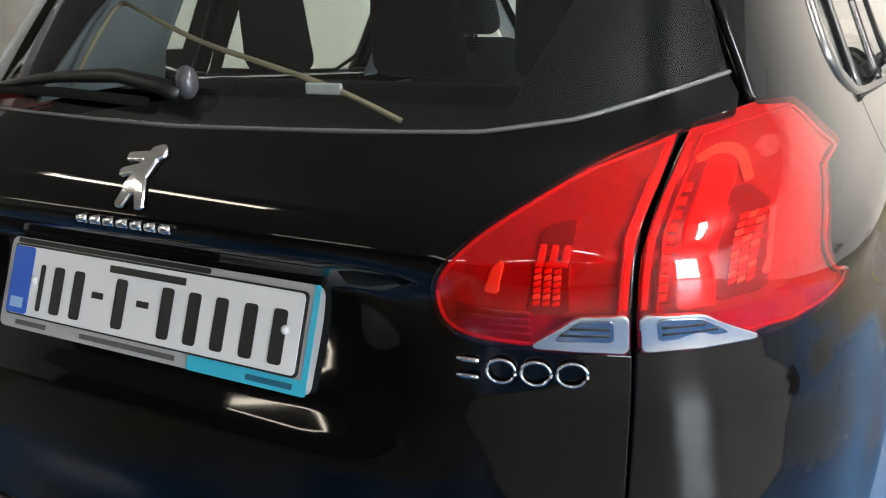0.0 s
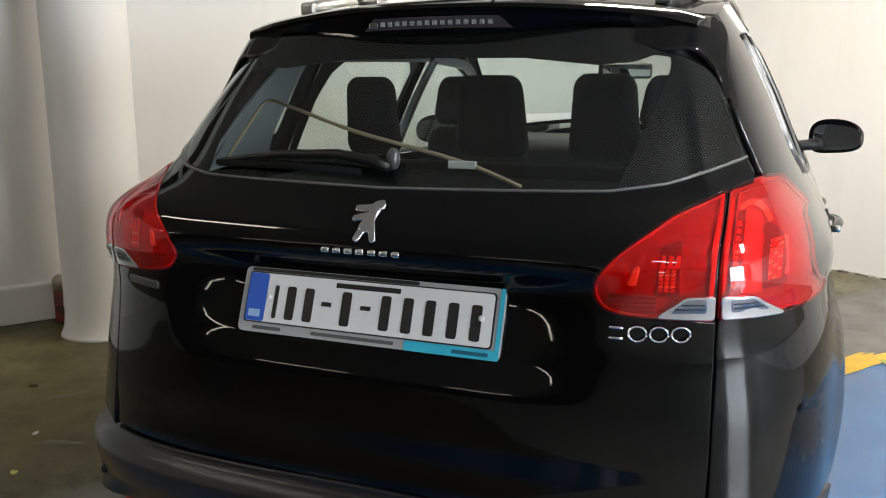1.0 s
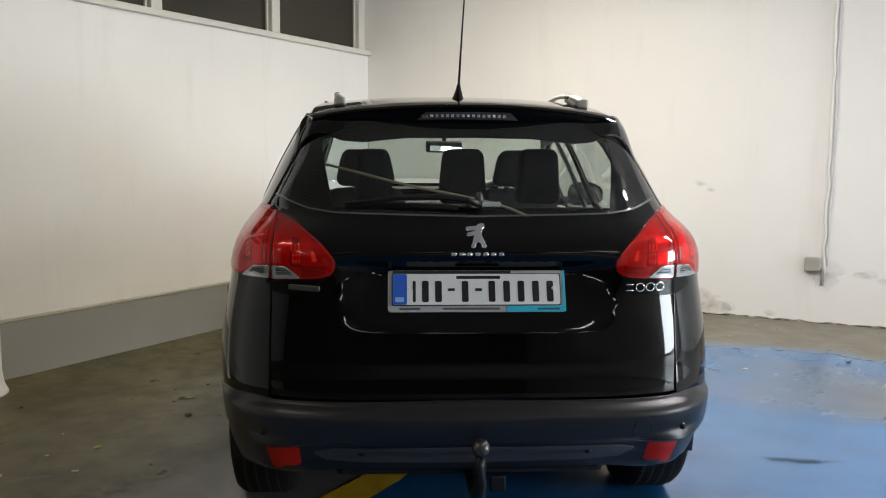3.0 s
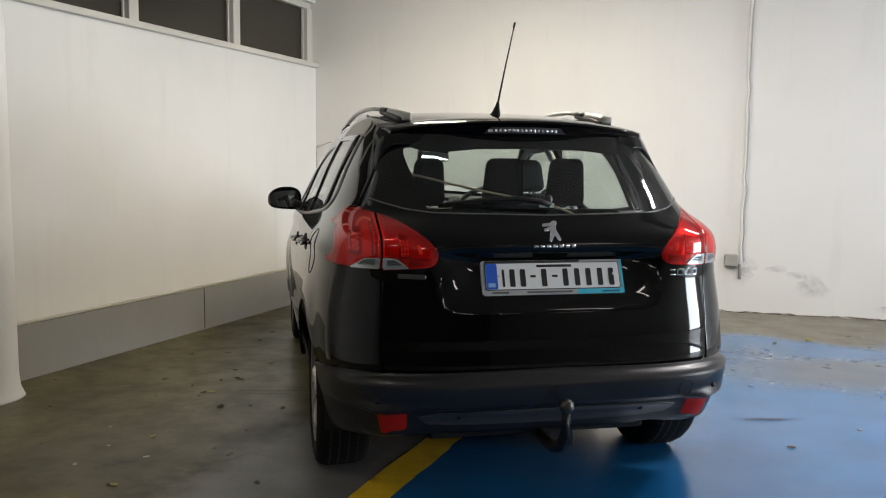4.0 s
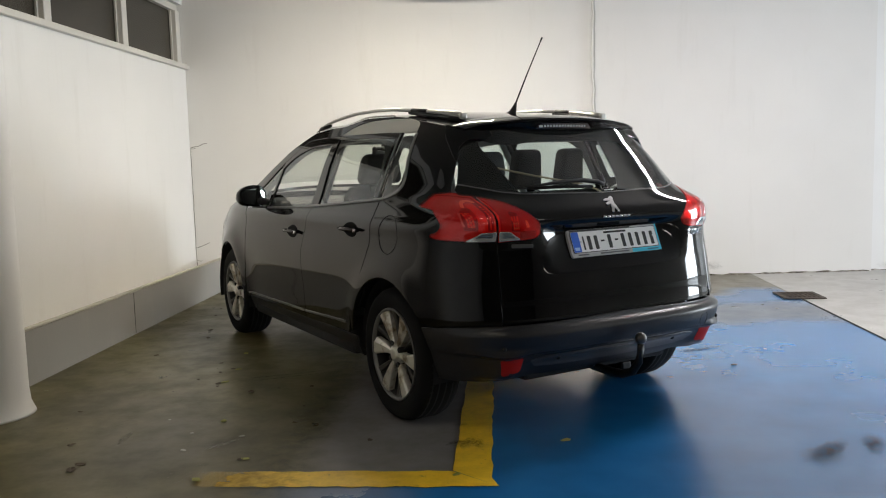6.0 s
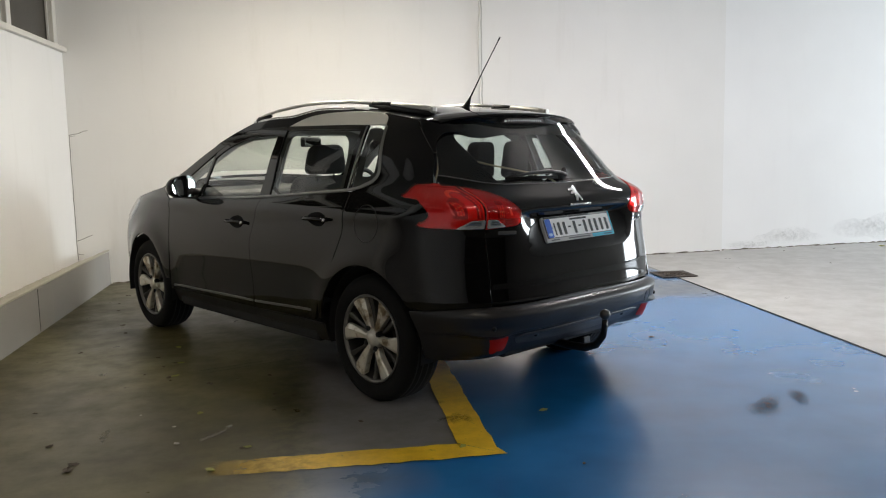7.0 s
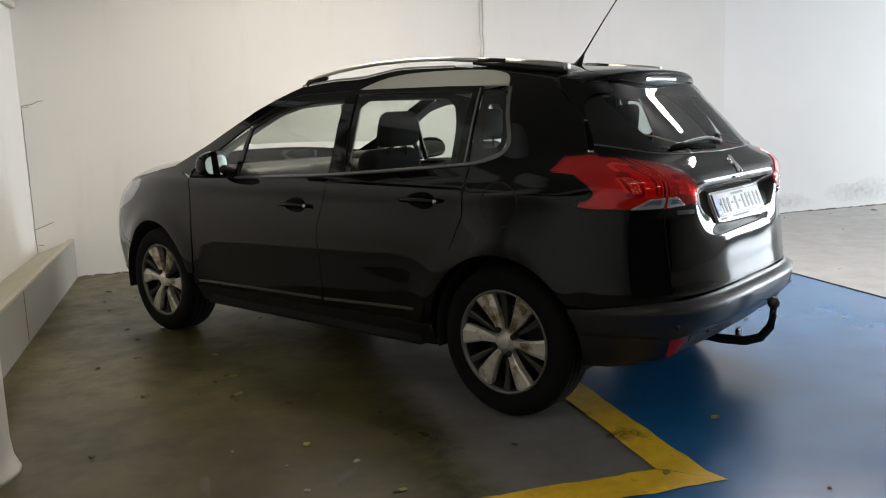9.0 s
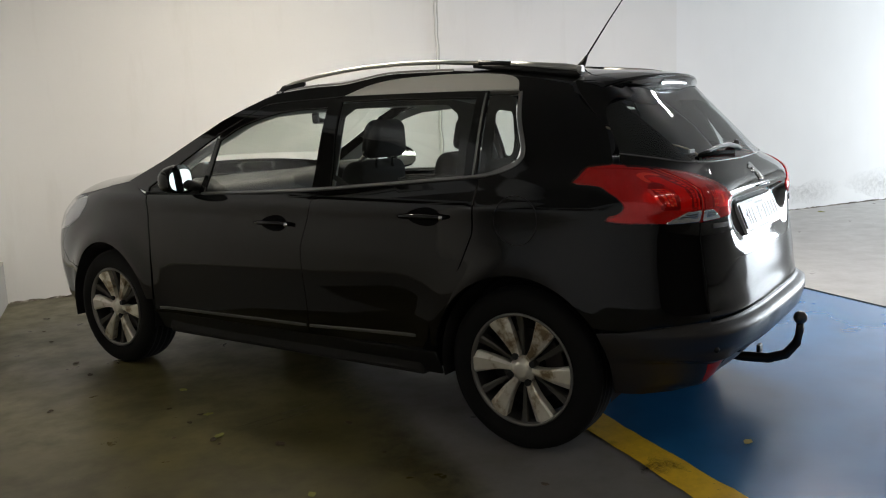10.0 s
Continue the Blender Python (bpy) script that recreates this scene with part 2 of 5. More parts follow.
def lathe(profile, seg=48, axis="z", caps=True):
    """Turns (radius, height) points round the axis."""
    bm = bmesh.new()
    rings = []
    for r, h in profile:
        ring = []
        for k in range(seg):
            c, s = r * math.cos(2 * math.pi * k / seg), r * math.sin(2 * math.pi * k / seg)
            ring.append(bm.verts.new((c, s, h) if axis == "z" else (h, c, s)))
        rings.append(ring)
    for a, b in zip(rings, rings[1:]):
        for k in range(seg):
            bm.faces.new((a[k], a[(k + 1) % seg], b[(k + 1) % seg], b[k]))
    if caps:
        bm.faces.new(rings[0])
        bm.faces.new(rings[-1])
    return bm


def structure(name, bm, mat, label, category, smooth=False):
    return tagged(mesh_object(name, bm, mat, ROOM, None, "", smooth), label, category, kind="structure")


# ---- the garage ----
EAST, SOUTH = 15.0, -16.0
structure("floor", box(-.3, EAST + 20, SOUTH - .3, 1.7, -.2, 0), FLOOR, "shiny painted concrete garage floor, worn grey with a blue bay", "floor")
structure("ceiling", box(-.3, EAST + .3, SOUTH - .3, 1.7, HEIGHT, HEIGHT + .2), CEIL, "concrete ceiling slab of the garage, coloured grey to dim its reflections", "ceiling")
# the back wall leans a little off square; its far part is set 2 cm back
WB = Matrix.Translation((0, .03, 0)) @ Matrix.Rotation(radians(4.2), 4, "Z")


wall_back = structure("wall_back", box(-.3, 6.79, 0, .30, 0, HEIGHT), WALL, "white painted plaster wall with scuffs and stains", "wall")
wall_back.matrix_world = ROOM @ WB
# stronger daylight on the far part is put into a brighter, cooler wall colour
wall_far = structure("wall_far", box(6.79, EAST + .3, .03, .33, 0, HEIGHT), wall_paint("daylit_wall_paint", (.83, .83, .825), .15), "white painted plaster wall with flaking paint near the floor", "wall")
wall_far.matrix_world = ROOM @ WB
SILL, HEAD = 2.172, 2.79
structure("wall_left", box(-.30, 0, SOUTH, .06, 0, SILL), WALL, "smooth white painted wall below a strip of high windows", "wall")
structure("wall_left_head", box(-.30, 0, SOUTH, .06, HEAD, HEIGHT), WALL, "white painted strip of wall above the high windows", "wall")
structure("wall_left_run", box(-.30, 0, SOUTH, -6.3, SILL, HEAD), WALL, "white painted wall beside the high windows", "wall")
# the far wall's dark colour stands in for lack of light there
structure("wall_south", box(-.3, EAST + .3, SOUTH - .3, SOUTH, 0, HEIGHT), wall_paint("unlit_wall_paint", (.075, .066, .05)), "far end wall of the garage, coloured dark to stand for its unlit depth", "wall")
structure("wall_east_north", box(EAST, EAST + .3, -.4, 1.7, 0, HEIGHT), WALL, "white painted wall beside the gate", "wall")
structure("wall_east_south", box(EAST, EAST + .3, SOUTH, -3.0, 0, HEIGHT), WALL, "white painted wall beside the gate", "wall")
structure("wall_east_head", box(EAST, EAST + .3, -3.0, -.4, 2.75, HEIGHT), WALL, "white painted lintel over the wide gate", "wall")


def high_window():
    """A strip of fixed panes with white wooden mullions over a sill."""
    win = empty("window_1", ROOM)
    tagged(win, "strip of high dark panes in worn white wooden frames", "window", kind="structure")
    part("window_sill", box(-.20, .045, -6.3, .028, SILL, SILL + .045, .006), FRAME, win)
    part("window_frame", box(-.14, -.05, -6.3, .026, HEAD - .06, HEAD, .004), FRAME, win)
    bars = [-.022, -1.20, -2.41, -3.62, -4.83, -6.04]
    for y in bars:
        part("window_frame", box(-.14, -.03, y - .048, y + .048, SILL + .047, HEAD - .062, .006), FRAME, win)
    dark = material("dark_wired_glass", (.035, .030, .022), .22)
    bump(dark, noise_node(dark, 140, 2, stretch=(1, 1, .2)), .35, .003)
    for a, b in zip(bars, bars[1:]):
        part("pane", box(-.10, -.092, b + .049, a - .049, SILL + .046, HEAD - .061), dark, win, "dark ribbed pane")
        part("bead", box(-.090, -.070, a - .066, a - .049, SILL + .046, HEAD - .062, .003), FRAME, win)


high_window()
# added dark block; its colour stands for the unlit space behind the panes
structure("void_backing", box(-.60, -.30, SOUTH, 0, SILL - .1, HEIGHT), material("dark_void", (.02, .018, .014), .9), "unseen dark block in place of the unlit space behind the high windows", "wall")


def ledge_x(y):
    """The barrier's face, which runs a little off the wall's line."""
    return .288 - .016 * y


def ledge():
    """A low grey barrier whose rough top falls back to the wall."""
    bm = bmesh.new()
    rnd = random.Random(3)
    g = [[bm.verts.new(p) for p in ((.012, y, 0), (ledge_x(y), y, 0), (ledge_x(y), y, .312), (ledge_x(y) - .062, y, .285), (.012, y, .20))] for y in np.linspace(-4.0, .038, 60)]
    for a, b in zip(g, g[1:]):
        for i in range(5):
            bm.faces.new((a[i], a[(i + 1) % 5], b[(i + 1) % 5], b[i]))
    bm.faces.new(g[0])
    bm.faces.new(g[-1][::-1])
    structure("ledge_trim", bm, LEDGE, "grey painted barrier board along the wall foot", "ledge")
    bm = bmesh.new()
    rows = []
    for y in np.linspace(-4.0, .038, 150):
        j, f = rnd.uniform(-.006, .006), ledge_x(y)
        rows.append([bm.verts.new(v) for v in ((f + .002, y, .316), (f, y, .327), (f - .036 + j, y, .326 + j * .4), (f - .072 + j, y, .300 + j), (.11 + j, y, .262 + j), (.004, y, .225 + j), (.004, y, .198), (f - .062, y, .287))])
    for a, b in zip(rows, rows[1:]):
        for i in range(8):
            bm.faces.new((a[i], a[(i + 1) % 8], b[(i + 1) % 8], b[i]))
    structure("ledge_cap", bm, MORTAR, "rough pale mortar that falls from the barrier's edge to the wall", "ledge")


MORTAR = wall_paint("dusty_mortar", (.46, .44, .36), 1.2)
ledge()
structure("low_kerb", box(.0, .07, -9.0, -4.0, 0, .20, .01), WALL, "low white kerb along the wall foot", "kerb")
for y in (-2.15,):
    structure("ledge_joint", box(ledge_x(y) - .001, ledge_x(y) + .0015, y - .003, y + .003, .01, .308), DARK, "narrow joint between the ledge boards", "joint")


def column():
    prof = [(.228, 0), (.222, .012), (.207, .05), (.200, .12), (.198, 1.0), (.198, 2.0), (.200, HEIGHT)]
    ob = structure("column", lathe(prof, 64), WALL, "round white painted concrete column standing on the floor", "column", True)
    ob.matrix_world = ROOM @ pose(.435, -4.15, 0)


column()


def floor_lines():
    """Parking lines: a long one to the wall and a short arm that wears away."""
    rnd = random.Random(4)

    def stripe(name, pts):
        bm = bmesh.new()
        a = [bm.verts.new((x, y, .003)) for x, y in pts]
        bm.faces.new(a)
        structure(name, bm, YELLOW, "worn yellow painted parking bay line on the floor", "line")

    n = 60
    left = [(2.815 + .02 * i / n + rnd.uniform(-.004, .004), -4.925 + 3.55 * i / n) for i in range(n + 1)]
    right = [(2.966 + rnd.uniform(-.005, .005), -5.06 + 3.80 * i / n) for i in range(n + 1)]
    # the ragged end, worn away short of the wall
    left += [(2.845, -1.34), (2.855, -1.40), (2.872, -1.31), (2.890, -1.36), (2.910, -1.24), (2.94, -1.29)]
    right[0] = (2.992, -5.085)
    stripe("parking_line", left + right[::-1])
    top = [(2.813 - 1.44 * i / 30, -4.927 + rnd.uniform(-.006, .006) - .012 * i / 30 - rnd.uniform(0, .02) * max(0, i - 20) / 20) for i in range(31)]
    bot = [(2.991 - 1.64 * i / 30, -5.088 + rnd.uniform(-.008, .008) + (.03 + rnd.uniform(-.03, .03)) * max(0, i - 20) / 10) for i in range(31)]
    stripe("parking_line", bot + top[::-1])


floor_lines()
expansion = structure("expansion_joint", box(-.009, .009, -11, -.28, .0, .0035), DARK, "dirty dark expansion joint across the floor", "joint")
expansion.matrix_world = ROOM @ pose(5.540, 0, 0, 0, 0, -1.75) @ pose(0, -.85, 0)


def drain():
    d = empty("floor_drain", ROOM @ pose(5.535, -.95, 0, 0, 0, -1.75))
    tagged(d, "rusty cast iron floor drain grate set in the concrete", "drain")
    iron = material("rusty_iron", (.06, .05, .042), .7, .3)
    put_in(iron, "Base Color", ramp(iron, noise_node(iron, 30, 4), [(.3, (.035, .03, .026)), (.7, (.10, .075, .055))]))
    w = .150
    part("pit", box(-w, w, -w, w, -.01, .003), DARK, d)
    for s in (-1, 1):
        part("frame", box(s * w - .02, s * w + .02, -w - .02, w + .02, .0035, .012, .002), iron, d)
        part("frame", box(-w + .021, w - .021, s * w - .02, s * w + .02, .0035, .012, .002), iron, d)
    for i in range(7):
        x = -w + .036 + i * .038
        part("slat", box(x - .0075, x + .0075, -w + .02, w - .02, .0035, .011, .002), iron, d)
    for y in (-.045, .045):
        part("bar", box(-w + .02, w - .02, y - .01, y + .01, .004, .009), iron, d)


drain()


def wall_cable():
    rnd = random.Random(8)
    pts = [(3.985 + rnd.uniform(-.008, .008), -.020, z) for z in np.arange(.32, HEIGHT + .01, .12)]
    ob = tagged(empty("wall_cable", ROOM @ WB), "pair of white cables clipped down the wall into a small box", "cable")
    part("cable", tube(pts, .011, 8), material("white_cable", (.72, .71, .67), .45), ob, smooth=True)
    part("cable", tube([(x + .022 + .004 * math.sin(z * 9), y, z) for x, y, z in pts[1:]], .007, 8), material("grey_cable", (.5, .49, .46), .5), ob, smooth=True)
    part("junction_box", box(3.855, 3.965, -.05, -.001, .40, .50, .008), material("box_grey", (.34, .33, .30), .6), ob)
    part("cable_end", tube([(3.98, -.02, .42), (3.985, -.03, .33), (3.98, -.035, .29)], .014, 8), material("box_grey_dark", (.22, .21, .19), .6), ob, smooth=True)


wall_cable()


DROP = .26


def strip_light(x, y):
    """A ceiling batten with two glowing tubes; the area lamp carries its light."""
    ob = tagged(empty("ceiling_light", ROOM @ pose(x, y, HEIGHT - DROP)), "white ceiling batten with glowing warm fluorescent tubes", "light", "ceiling lights")
    part("housing", box(-.62, .62, -.07, .07, -.055, -.001, .01), FRAME, ob)
    for r in (-.45, .45):
        part("rod", tube([(r, 0, -.002), (r, 0, DROP - .001)], .008, 8), FRAME, ob, smooth=True)
    for s in (-.035, .035):
        part("tube", tube([(-.58, s, -.072), (.58, s, -.072)], .013, 10), TUBE, ob, "glowing tube", True)


for x, y, power in LAMPS:
    strip_light(x, y)
    tint = (1.0, .905, .765) if x < 5 else (1.0, .962, .985)
    area_light("batten_light", ROOM @ pose(x, y, HEIGHT - DROP - .10), 1.2, .07, power * .48, tint)
    # the light that the tubes give to both sides
    for turn in (70, -70):
        area_light("batten_side_light", ROOM @ pose(x, y + math.copysign(.075, turn), HEIGHT - DROP - .075, turn, 0, 0), 1.2, .03, power * .21, tint)

from mathutils.geometry import delaunay_2d_cdt

# ---- the car's skin: plan outlines (a rounded rectangle) stacked over the height ----
ZS = np.arange(0.10, 1.560, 0.005)
SS = np.arange(0.0, 4.80, 0.01)


def lerp(table, v):
    xs, ys = zip(*table)
    return np.interp(v, xs, ys)


def smooth(values, k):
    pad = np.pad(values, k, mode="edge")
    kern = np.hanning(2 * k + 3)[1:-1]
    return np.convolve(pad, kern / kern.sum(), mode="valid")


HALF = smooth(lerp([(.1, .73), (.2, .77), (.32, .806), (.45, .822), (.6, .828), (.70, .823), (.80, .808), (.84, .800), (.88, .793), (.92, .786), (.96, .770), (1.0, .750),
                    (1.04, .730), (1.08, .713), (1.2, .662), (1.3, .613), (1.34, .590), (1.38, .560), (1.46, .507), (1.56, .43)], ZS), 6)
REAR = smooth(lerp([(.1, -.52), (.2, -.58), (.28, -.645), (.36, -.690), (.46, -.722), (.54, -.728), (.60, -.715), (.72, -.700), (.80, -.690), (.9, -.678),
                    (.98, -.652), (1.03, -.598), (1.10, -.530), (1.2, -.432), (1.3, -.335), (1.4, -.250), (1.56, -.14)], ZS), 4)
NOSE = smooth(lerp([(.1, 3.2), (.2, 3.38), (.3, 3.46), (.5, 3.485), (.65, 3.465), (.8, 3.40), (.9, 3.26), (1.0, 3.1), (1.56, 2.6)], ZS), 5)
POW = smooth(lerp([(.1, 11.0), (.9, 11.0), (.97, 9.5), (1.06, 7.4), (1.2, 7.2), (1.56, 7.0)], ZS), 14)
BOW = smooth(lerp([(.1, 3.6), (.74, 3.6), (.82, 3.7), (.88, 4.3), (.93, 5.8), (.97, 7.0), (1.00, 6.4), (1.04, 4.0), (1.08, 3.9), (1.19, 4.6), (1.31, 5.2), (1.39, 5.4), (1.56, 5.4)], ZS), 5)
TAPER = smooth(lerp([(.1, .0), (.4, .01), (.6, .015), (.9, .02), (1.0, .012), (1.08, .0), (1.56, .0)], ZS), 14)
MID = 1.20


def outlines():
    X, Y = np.zeros((len(ZS), len(SS))), np.zeros((len(ZS), len(SS)))
    th = np.linspace(0, np.pi, 3001)
    for i in range(len(ZS)):
        c, s = np.cos(th), np.sin(th)
        a, b = np.where(c > 0, POW[i], 4.2), np.where(c > 0, BOW[i], 4.2)
        h = np.where(c > 0, MID - REAR[i], NOSE[i] - MID)
        x = HALF[i] * np.abs(s) ** (2 / b)
        y = MID - h * np.sign(c) * np.abs(c) ** (2 / a)
        t = np.clip((.45 - y) / .85, 0, 1.2)
        x = x * (1 - TAPER[i] * t * t * (3 - t) / 2)
        q = np.concatenate([[0], np.cumsum(np.hypot(np.diff(x), np.diff(y)))])
        X[i], Y[i] = np.interp(SS, q, x), np.interp(SS, q, y)
    return X, Y


SKX, SKY = outlines()


def bil(T, s, z):
    i, j = np.clip((z - ZS[0]) / .005, 0, len(ZS) - 1.001), np.clip(s / .01, 0, len(SS) - 1.001)
    a, b = i.astype(int), j.astype(int)
    u, v = i - a, j - b
    return (T[a, b] * (1 - u) + T[a + 1, b] * u) * (1 - v) + (T[a, b + 1] * (1 - u) + T[a + 1, b + 1] * u) * v


def skin(s, z):
    """The left side: places for perimeter lengths s from the tail's middle and heights z (x is negative)."""
    s, z = np.asarray(s, float), np.asarray(z, float)
    return np.stack([-bil(SKX, s, z), bil(SKY, s, z), z], -1)


def skin_normal(s, z):
    s, z = np.asarray(s, float), np.asarray(z, float)
    e = .012
    du = skin(s + e, z) - skin(np.maximum(s - e, 0), z)
    dv = skin(s, np.minimum(z + e, 1.555)) - skin(s, np.maximum(z - e, .1))
    n = np.cross(dv, du)
    return n / np.linalg.norm(n, axis=-1, keepdims=True)


def s_side(y, z):
    """Perimeter length of the side's point at y."""
    i = float(np.clip((z - ZS[0]) / .005, 0, len(ZS) - 1.001))
    k, f = int(i), i - int(i)
    return float(np.interp(y, SKY[k], SS) * (1 - f) + np.interp(y, SKY[k + 1], SS) * f)


def s_tail(x, z):
    """Perimeter length of the tail's point at |x|."""
    i = float(np.clip((z - ZS[0]) / .005, 0, len(ZS) - 1.001))
    k, f = int(i), i - int(i)
    a, b = int(np.argmax(SKX[k])), int(np.argmax(SKX[k + 1]))
    return float(np.interp(abs(x), SKX[k][:a + 1], SS[:a + 1]) * (1 - f) + np.interp(abs(x), SKX[k + 1][:b + 1], SS[:b + 1]) * f)


def place(s, z, d=None):
    """Places on the skin for signed perimeter lengths (left positive), pushed out by d(s, z)."""
    s, z = np.asarray(s, float), np.asarray(z, float)
    sg = np.where(s < 0, -1.0, 1.0)
    p = skin(np.abs(s), z)
    p[..., 0] *= sg
    if d is not None:
        n = skin_normal(np.abs(s), z)
        n[..., 0] *= sg
        p = p + n * np.asarray(d(np.abs(s), z, p))[..., None]
    return p


def place_normal(s, z, d=None):
    e = .006
    du = place(s + e, z, d) - place(s - e, z, d)
    dv = place(s, z + e, d) - place(s, z - e, d)
    n = np.cross(dv, du)
    return n / np.linalg.norm(n, axis=-1, keepdims=True)


def fill(poly, cell):
    """Covers an outline with triangles: its own points and a grid of points inside it."""
    P = np.array(poly)
    keep = [i for i in range(len(P)) if np.linalg.norm(P[i] - P[i - 1]) > 1e-5]
    P = P[keep]
    if np.sum(P[:, 0] * np.roll(P[:, 1], -1) - np.roll(P[:, 0], -1) * P[:, 1]) < 0:
        P = P[::-1]
    A, B = P, np.roll(P, -1, 0)
    lo, hi = P.min(0), P.max(0)
    gx, gy = np.meshgrid(np.arange(lo[0] + cell * .37, hi[0], cell), np.arange(lo[1] + cell * .37, hi[1], cell))
    G = np.stack([gx.ravel(), gy.ravel()], -1)
    inside, near = np.zeros(len(G), int), np.full(len(G), 9.0)
    for a, b in zip(A, B):
        cond = (a[1] > G[:, 1]) != (b[1] > G[:, 1])
        if a[1] != b[1]:
            inside += cond & (G[:, 0] < a[0] + (G[:, 1] - a[1]) / (b[1] - a[1]) * (b[0] - a[0]))
        t = np.clip(((G - a) @ (b - a)) / max((b - a) @ (b - a), 1e-12), 0, 1)
        near = np.minimum(near, np.linalg.norm(G - a - t[:, None] * (b - a), axis=1))
    G = G[(inside % 2 == 1) & (near > cell * .35)]
    pts = [Vector(p) for p in np.concatenate([P, G])]
    k = len(P)
    v, _, f, _, _, _ = delaunay_2d_cdt(pts, [], [list(range(k))], 1, 1e-7)
    faces = []
    for t in f:
        q = [v[i] for i in t]
        area = sum(q[i].x * q[(i + 1) % len(q)].y - q[(i + 1) % len(q)].x * q[i].y for i in range(len(q)))
        if abs(area) > 1e-12:
            faces.append(list(t) if area > 0 else list(t)[::-1])
    return np.array([(p.x, p.y) for p in v]), faces


def skin_mesh(name, sz, mats, thick=.012, cell=.035, d=None, lift=0.0, round_edge=.0025):
    """A sheet on the skin inside an outline of (s, z), with rounded, turned-in edges."""
    full = (lambda s, z, p: lift + (d(s, z, p) if d else 0 * z))
    v2, faces = fill(sz, cell)
    s, z = v2[:, 0], v2[:, 1]
    P, N = place(s, z, full), place_normal(s, z, full)
    count = {}
    for f in faces:
        for a, b in zip(f, f[1:] + f[:1]):
            count[(a, b)] = count.get((a, b), 0) + 1
    rim = [(a, b) for (a, b) in count if (b, a) not in count]
    out = {}
    for a, b in rim:
        t = P[b] - P[a]
        o = -np.cross(t, (N[a] + N[b]) / 2)
        ln = np.linalg.norm(o)
        if ln > 1e-9:
            for k in (a, b):
                out[k] = out.get(k, 0) + o / ln
    verts, norms = list(map(tuple, P)), list(map(tuple, N))
    polys = [f[::-1] for f in faces]
    ring = {}
    for k, o in out.items():
        o = o / max(np.linalg.norm(o), 1e-9)
        ring[k] = (len(verts), len(verts) + 1)
        verts += [tuple(P[k] + o * round_edge - N[k] * round_edge), tuple(P[k] + o * round_edge - N[k] * thick)]
        norms += [tuple((o * .75 + N[k] * .66)), tuple(o)]
    for a, b in rim:
        if a in ring and b in ring:
            (a1, a2), (b1, b2) = ring[a], ring[b]
            polys += [[a, b, b1, a1], [a1, b1, b2, a2]]
    me = bpy.data.meshes.new(name)
    me.from_pydata(verts, [], polys)
    for p in me.polygons:
        p.use_smooth = True
    me.normals_split_custom_set_from_vertices(norms)
    for m in mats if isinstance(mats, list) else [mats]:
        me.materials.append(m)
    return me


def outline(points, side=1):
    """Turns ('s', y, z) and ('t', x, z) points into (s, z), edges made dense. For 't' left is negative x."""
    out, k = [], len(points)

    def one(kind, a, z):
        if kind == "s":
            return s_side(a, z) * side
        return (s_tail(a, z) if a <= 0 else -s_tail(a, z)) * side

    for i in range(k):
        p, q = points[i], points[(i + 1) % k]
        n = max(1, int(math.hypot(p[1] - q[1], p[2] - q[2]) / .03)) if p[0] == q[0] else 1
        for j in range(n):
            f = j / n
            out.append((one(p[0], p[1] + f * (q[1] - p[1]), p[2] + f * (q[2] - p[2])), p[2] + f * (q[2] - p[2])))
    return out


def panel(name, points, mat, parent, side=1, label="", **kw):
    ob = new(name, skin_mesh(name, outline(points, side), mat, **kw))
    ob.parent = parent
    return tagged(ob, label) if label else ob


def arc(cy, cz, r, a0, a1, n=16, kind="s"):
    return [(kind, cy + r * math.cos(radians(a0 + (a1 - a0) * i / n)), cz + r * math.sin(radians(a0 + (a1 - a0) * i / n))) for i in range(n + 1)]


def set_back(y, z):
    """How far the glasshouse and the doors' upper parts lie behind the nominal plan."""
    up = min(max((z - .72) / .2, 0), 1)
    return up * float(np.interp(y, [-.1, .2, 1.0, 1.8, 2.3, 2.6], [0, .035, .066, .052, .03, 0]))


def S(*pairs):
    return [("s", y - set_back(y, z), z) for y, z in pairs]


def T(*pairs):
    return [("t", x, z) for x, z in pairs]


def spline(pairs, n=5):
    """A smooth line through (a, b) pairs."""
    P = [Vector(p) for p in pairs]
    out = []
    for i in range(len(P) - 1):
        p0, p1, p2, p3 = P[max(i - 1, 0)], P[i], P[i + 1], P[min(i + 2, len(P) - 1)]
        for j in range(n):
            t = j / n
            q = .5 * (2 * p1 + (p2 - p0) * t + (2 * p0 - 5 * p1 + 4 * p2 - p3) * t * t + (3 * p1 - p0 - 3 * p2 + p3) * t ** 3)
            out.append((q.x, q.y))
    return out + [tuple(P[-1])]


def rounded(points, r=.02, n=4):
    """Rounds the corners of an outline of one kind."""
    out, k = [], len(points)
    for i in range(k):
        kind = points[i][0]
        a, b, c = (Vector(points[j % k][1:]) for j in (i - 1, i, i + 1))
        u, v = a - b, c - b
        q = min(r, u.length * .45, v.length * .45)
        p0, p1 = b + u.normalized() * q, b + v.normalized() * q
        for j in range(n + 1):
            t = j / n
            w = (1 - t) ** 2 * p0 + 2 * t * (1 - t) * b + t * t * p1
            out.append((kind, w.x, w.y))
    return out


def bell(v, c, w):
    return np.exp(-((v - c) / w) ** 2)


def step_up(v, a, b):
    t = np.clip((v - a) / (b - a), 0, 1)
    return t * t * (3 - 2 * t)


HUB_R, HUB_F, HUB_Z, ARCH = 0.0, 2.538, 0.31, 0.365


